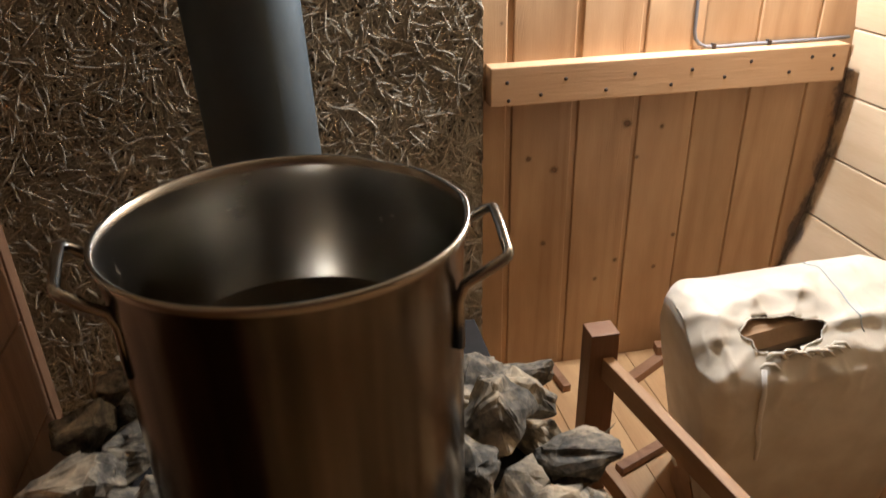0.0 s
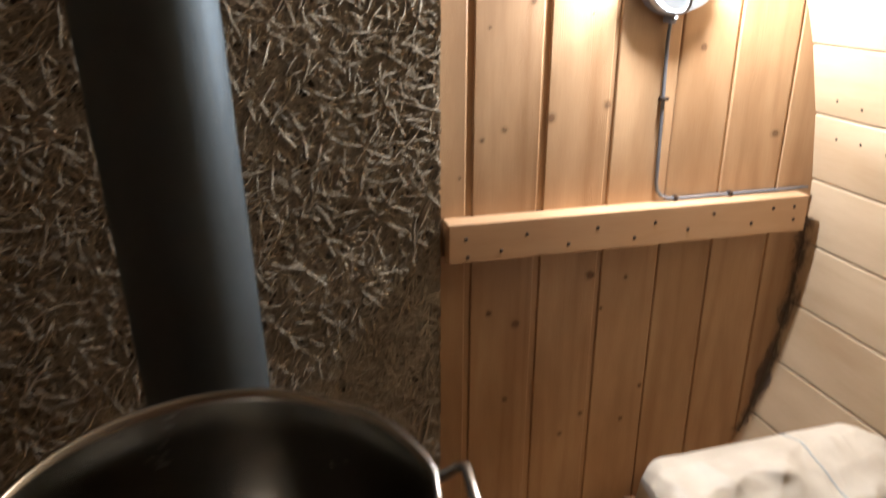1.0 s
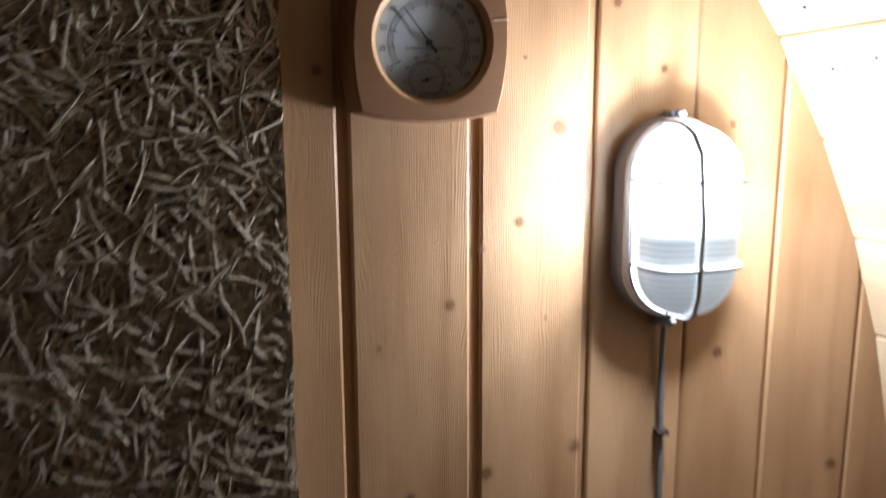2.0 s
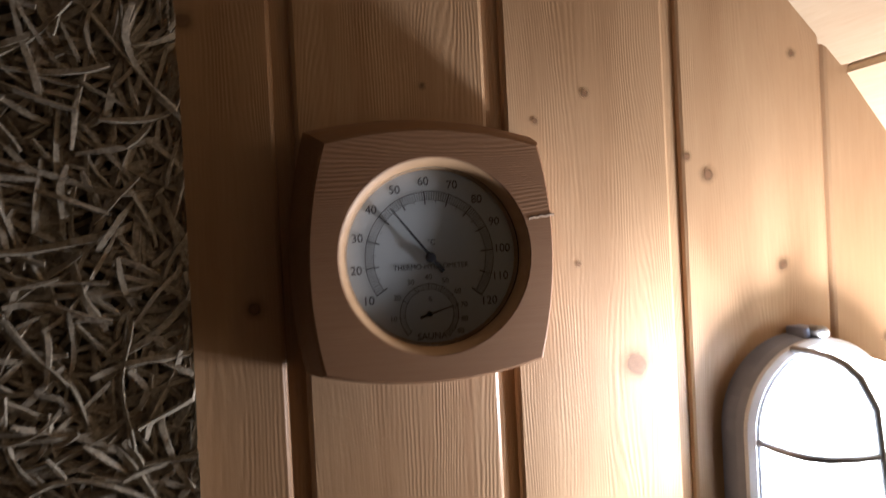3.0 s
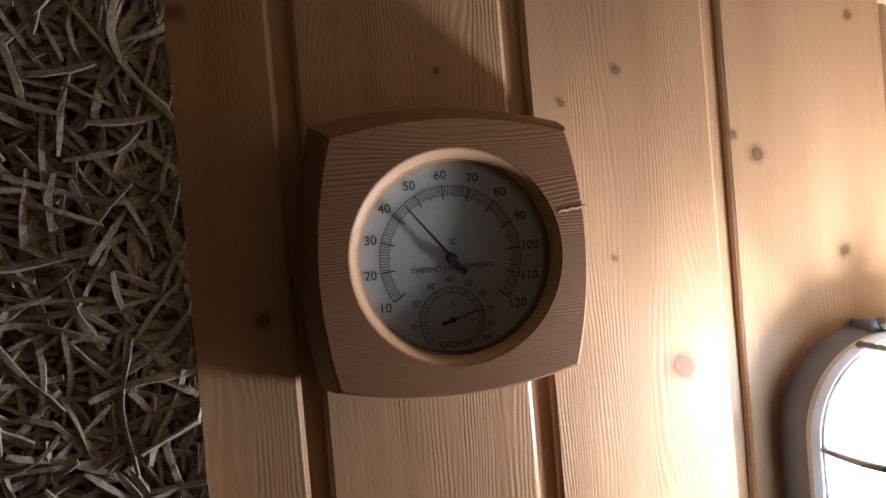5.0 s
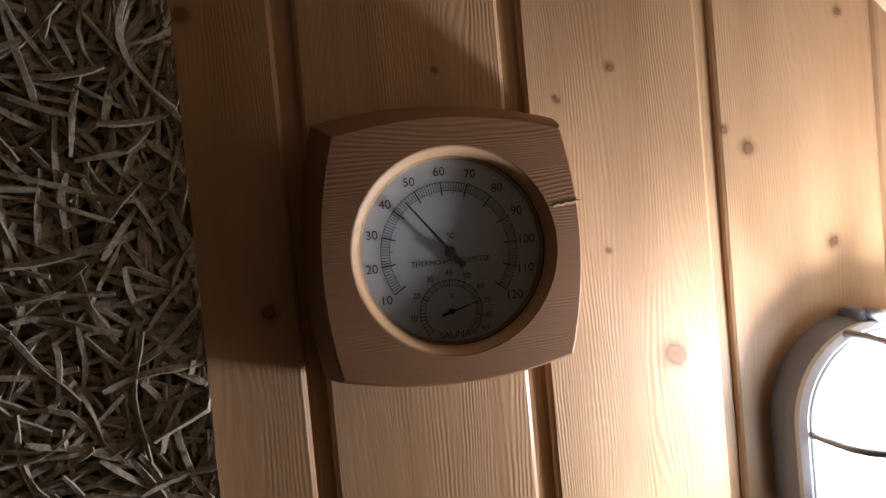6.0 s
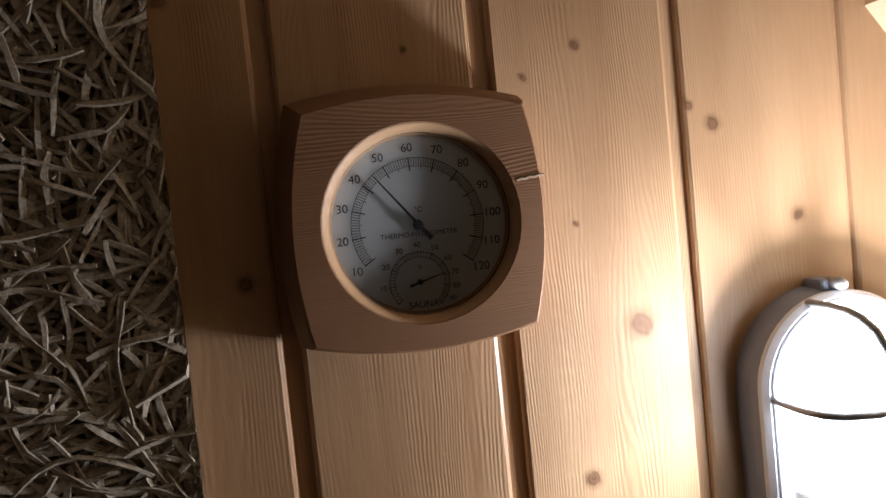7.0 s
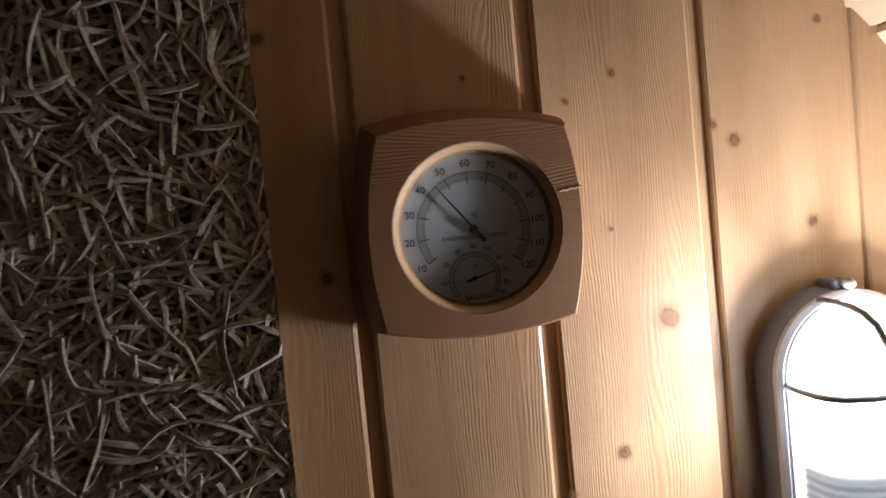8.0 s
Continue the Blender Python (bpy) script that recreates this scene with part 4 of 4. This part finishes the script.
sack()
for k, (a, b, r) in enumerate((((0.70, 0.86, 0.395), (1.06, 0.90, 0.41), 0.032), ((0.70, 0.93, 0.40), (1.06, 0.95, 0.43), 0.030), ((0.71, 0.88, 0.33), (1.05, 0.89, 0.33), 0.040), ((0.71, 0.96, 0.30), (1.05, 0.97, 0.31), 0.040), ((0.71, 0.90, 0.23), (1.05, 0.91, 0.23), 0.045), ((0.71, 0.90, 0.12), (1.05, 0.91, 0.12), 0.055), ((0.71, 0.90, 0.04), (1.05, 0.91, 0.04), 0.04))):
    solo("firewood_log", tube([a, ((a[0] + b[0]) / 2, (a[1] + b[1]) / 2 + 0.004, (a[2] + b[2]) / 2), b], r, 7), BARK, "split birch log inside the white sack", "log", group="logs in the sack")

# ---- boards, staves, planks ----
GROOVES = [(0.4830, 0.0120), (0.6305, 0.0125), (0.7737, 0.0100), (0.9140, 0.0030), (1.0400, 0.0060), (1.1830, 0.0050), (1.3000, 0.0040)]
edges = [(0.345, 0.004)] + GROOVES
lefts = [0.345 - 0.145 * k for k in range(12, 0, -1)]
edges = [(x, 0.004) for x in lefts] + edges
boards = []
for (a, wa), (b, wb) in zip(edges, edges[1:]):
    x0, x1 = a + wa, min(b, CX + R + 0.02)
    if x0 < CX - R - 0.01 or x1 - x0 < 0.01:
        continue
    prof = [(x0, WALL + 0.010), (x0, WALL + 0.0035), (x0 + 0.0010, WALL + 0.0012), (x0 + 0.0032, WALL), (x1 - 0.0032, WALL), (x1 - 0.0010, WALL + 0.0012), (x1, WALL + 0.0035), (x1, WALL + 0.010)]
    bm = bmesh.new()
    prism(bm, [(x, y, rim_z(x, top=False)) for x, y in prof], [(x, y, rim_z(x)) for x, y in prof])
    boards.append((x0, x1, piece("board", bm, PINE, wall_end, ((x0 + x1) / 2, WALL, 0.0))))

KNOTS = [  # x, z, radius, how long it is
    (0.464, 1.430, 0.009, 1.0), (0.429, 1.618, 0.010, 1.1), (0.738, 1.370, 0.017, 1.0), (0.806, 1.510, 0.0095, 1.0), (0.788, 1.524, 0.006, 1.2), (0.870, 1.437, 0.0085, 1.0),
    (0.691, 1.263, 0.010, 1.1), (0.607, 1.170, 0.011, 1.6), (0.725, 1.146, 0.004, 1.5), (0.558, 0.939, 0.010, 1.0), (0.514, 0.921, 0.007, 1.0), (0.652, 0.957, 0.014, 1.0),
    (0.768, 0.977, 0.014, 1.1), (0.966, 1.081, 0.012, 1.2), (1.162, 0.900, 0.015, 0.6), (0.759, 0.620, 0.016, 1.0), (0.595, 0.526, 0.014, 0.9), (0.535, 0.557, 0.010, 1.0),
    (0.577, 0.346, 0.011, 1.0), (0.761, 0.279, 0.010, 1.1), (0.713, 0.233, 0.009, 1.0), (0.864, 0.248, 0.009, 1.2), (0.843, 0.606, 0.009, 1.0), (0.790, 0.539, 0.008, 1.8),
    (0.905, 0.330, 0.009, 1.6), (0.706, 1.572, 0.0055, 1.2), (0.666, 1.552, 0.0042, 1.4), (0.886, 1.604, 0.006, 1.0), (0.695, 1.447, 0.0036, 1.0), (0.584, 1.577, 0.004, 1.6),
    (0.968, 1.372, 0.009, 1.0), (0.524, 1.125, 0.006, 1.2), (0.645, 1.233, 0.007, 1.3), (0.470, 0.850, 0.006, 1.0),
]
for x, z, r, tall in KNOTS:
    home = next((b for b in boards if b[0] - 0.004 <= x <= b[1] + 0.004), None)
    if home is None:
        continue
    bm = bmesh.new()
    k = 0.85 * r / 0.012
    rim = [(1.25 * r * math.cos(t), 1.25 * r * tall * math.sin(t)) for t in np.linspace(0, 2 * math.pi, 24, endpoint=False)]
    bm.faces.new([bm.verts.new((a / r * 0.012, 0, b / r * 0.012)) for a, b in rim])
    ob = piece("knot", bm, KNOT, home[2], (0, 0, 0))
    ob.location = (Vector((x, WALL - 0.0006, z)) - ORIGIN[home[2]]) * U
    ob.scale = (k, 1, k)

THICK = 0.045
k0 = math.ceil((math.radians(-42) - FIRST) / STEP)
k1 = math.floor((math.radians(222) - FIRST) / STEP)
for k in range(k0, k1):
    a0, a1 = FIRST + k * STEP, FIRST + (k + 1) * STEP
    g = 0.0012
    d = Vector((math.cos(a1) - math.cos(a0), 0, math.sin(a1) - math.sin(a0))) * R
    p0, p1 = Vector((CX + R * math.cos(a0), 0, CZ + R * math.sin(a0))), Vector((CX + R * math.cos(a1), 0, CZ + R * math.sin(a1)))
    t = d.normalized()
    n = Vector((math.cos((a0 + a1) / 2), 0, math.sin((a0 + a1) / 2)))
    prof = [p0 + t * g + n * THICK, p0 + t * g + n * 0.004, p0 + t * (g + 0.003) , p1 - t * (g + 0.003), p1 - t * g + n * 0.004, p1 - t * g + n * THICK]
    bm = bmesh.new()
    prism(bm, [p + Vector((0, BACK + 0.002, 0)) for p in prof], [p + Vector((0, WALL + 0.05, 0)) for p in prof])
    stave = piece("stave", bm, STAVE, wall_barrel, (p0 + p1) / 2)
    if 0 <= k <= 9:
        for y in (1.335, 1.270, 1.205):
            f = 0.22 if k % 2 else 0.70
            nail = lathe([(0.0001, -0.0008), (0.0028, -0.0006), (0.0036, 0.0004), (0.0036, 0.002)], (0, 0, 0), "y", 10)
            nail.transform(Matrix.Translation(p0 + (p1 - p0) * (f + 0.03 * math.sin(k * 5 + y * 40)) + Vector((0, y, 0))) @ n.to_track_quat("Y", "Z").to_matrix().to_4x4())
            piece("nail_head", nail, NAIL, stave, ORIGIN[stave])

x = CX - 1.30
while x < CX + 1.30:
    piece("plank", box(x + 0.0006, x + 0.1194, BACK + 0.002, WALL - 0.001, -0.022, 0.0, 0.0015), FLOOR, floor_ob, (x + 0.06, 0, -0.022))
    x += 0.12


def mould_material():
    """Grey-black mould, thickest in the corner and eaten away at its edge."""
    m, nt, bsdf = material("corner_mould")
    sep = nt.nodes.new("ShaderNodeSeparateXYZ")
    tc = nt.nodes.new("ShaderNodeTexCoord")
    nt.links.new(tc.outputs["Object"], sep.inputs[0])
    vec = coords(nt, (1, 1, 0.55), False)
    patch, speck = noise_tex(nt, vec, 34.0, 4.0, 0.6), noise_tex(nt, vec, 170.0, 3.0)
    flat = nt.nodes.new("ShaderNodeCombineXYZ")
    nt.links.new(sep.outputs[0], flat.inputs[0])
    nt.links.new(sep.outputs[2], flat.inputs[2])
    out = nt.nodes.new("ShaderNodeVectorMath")
    out.operation = "LENGTH"
    nt.links.new(flat.outputs[0], out.inputs[0])
    inward = math_node(nt, "SUBTRACT", R * U, out.outputs["Value"])
    depth = math_node(nt, "MULTIPLY_ADD", math_node(nt, "SUBTRACT", inward, sep.outputs[1]), -14.0, 0.50)
    fac = math_node(nt, "ADD", math_node(nt, "MULTIPLY_ADD", speck, 0.25, patch), depth)
    nt.links.new(ramp(nt, fac, [(0.82, (0.0,) * 3), (1.30, (0.58,) * 3)]), bsdf.inputs["Alpha"])
    nt.links.new(ramp(nt, speck, [(0.35, (0.08, 0.075, 0.08)), (0.65, (0.17, 0.16, 0.165))]), bsdf.inputs["Base Color"])
    bsdf.inputs["Roughness"].default_value = 0.85
    return m


MOULD = mould_material()
for side in ("stave", "board"):
    bm = bmesh.new()
    rows = []
    for k in range(29):
        a = math.radians(-20 + 22.3 * k / 28)
        if side == "stave":
            r = R - 0.0034
            rows.append([bm.verts.new((CX + r * math.cos(a), WALL - 0.001 - d, CZ + r * math.sin(a))) for d in (0.0, 0.05)])
        else:
            rows.append([bm.verts.new((CX + (R - 0.003 - d) * math.cos(a), WALL - 0.0012, CZ + (R - 0.003 - d) * math.sin(a))) for d in (0.0, 0.04)])
    for a, b in zip(rows, rows[1:]):
        bm.faces.new((a[0], b[0], b[1], a[1]))
    bmesh.ops.recalc_face_normals(bm, faces=bm.faces)
    at = (CX, WALL, CZ)
    piece("mould_stain", bm, MOULD, wall_barrel if side == "stave" else wall_end, at)
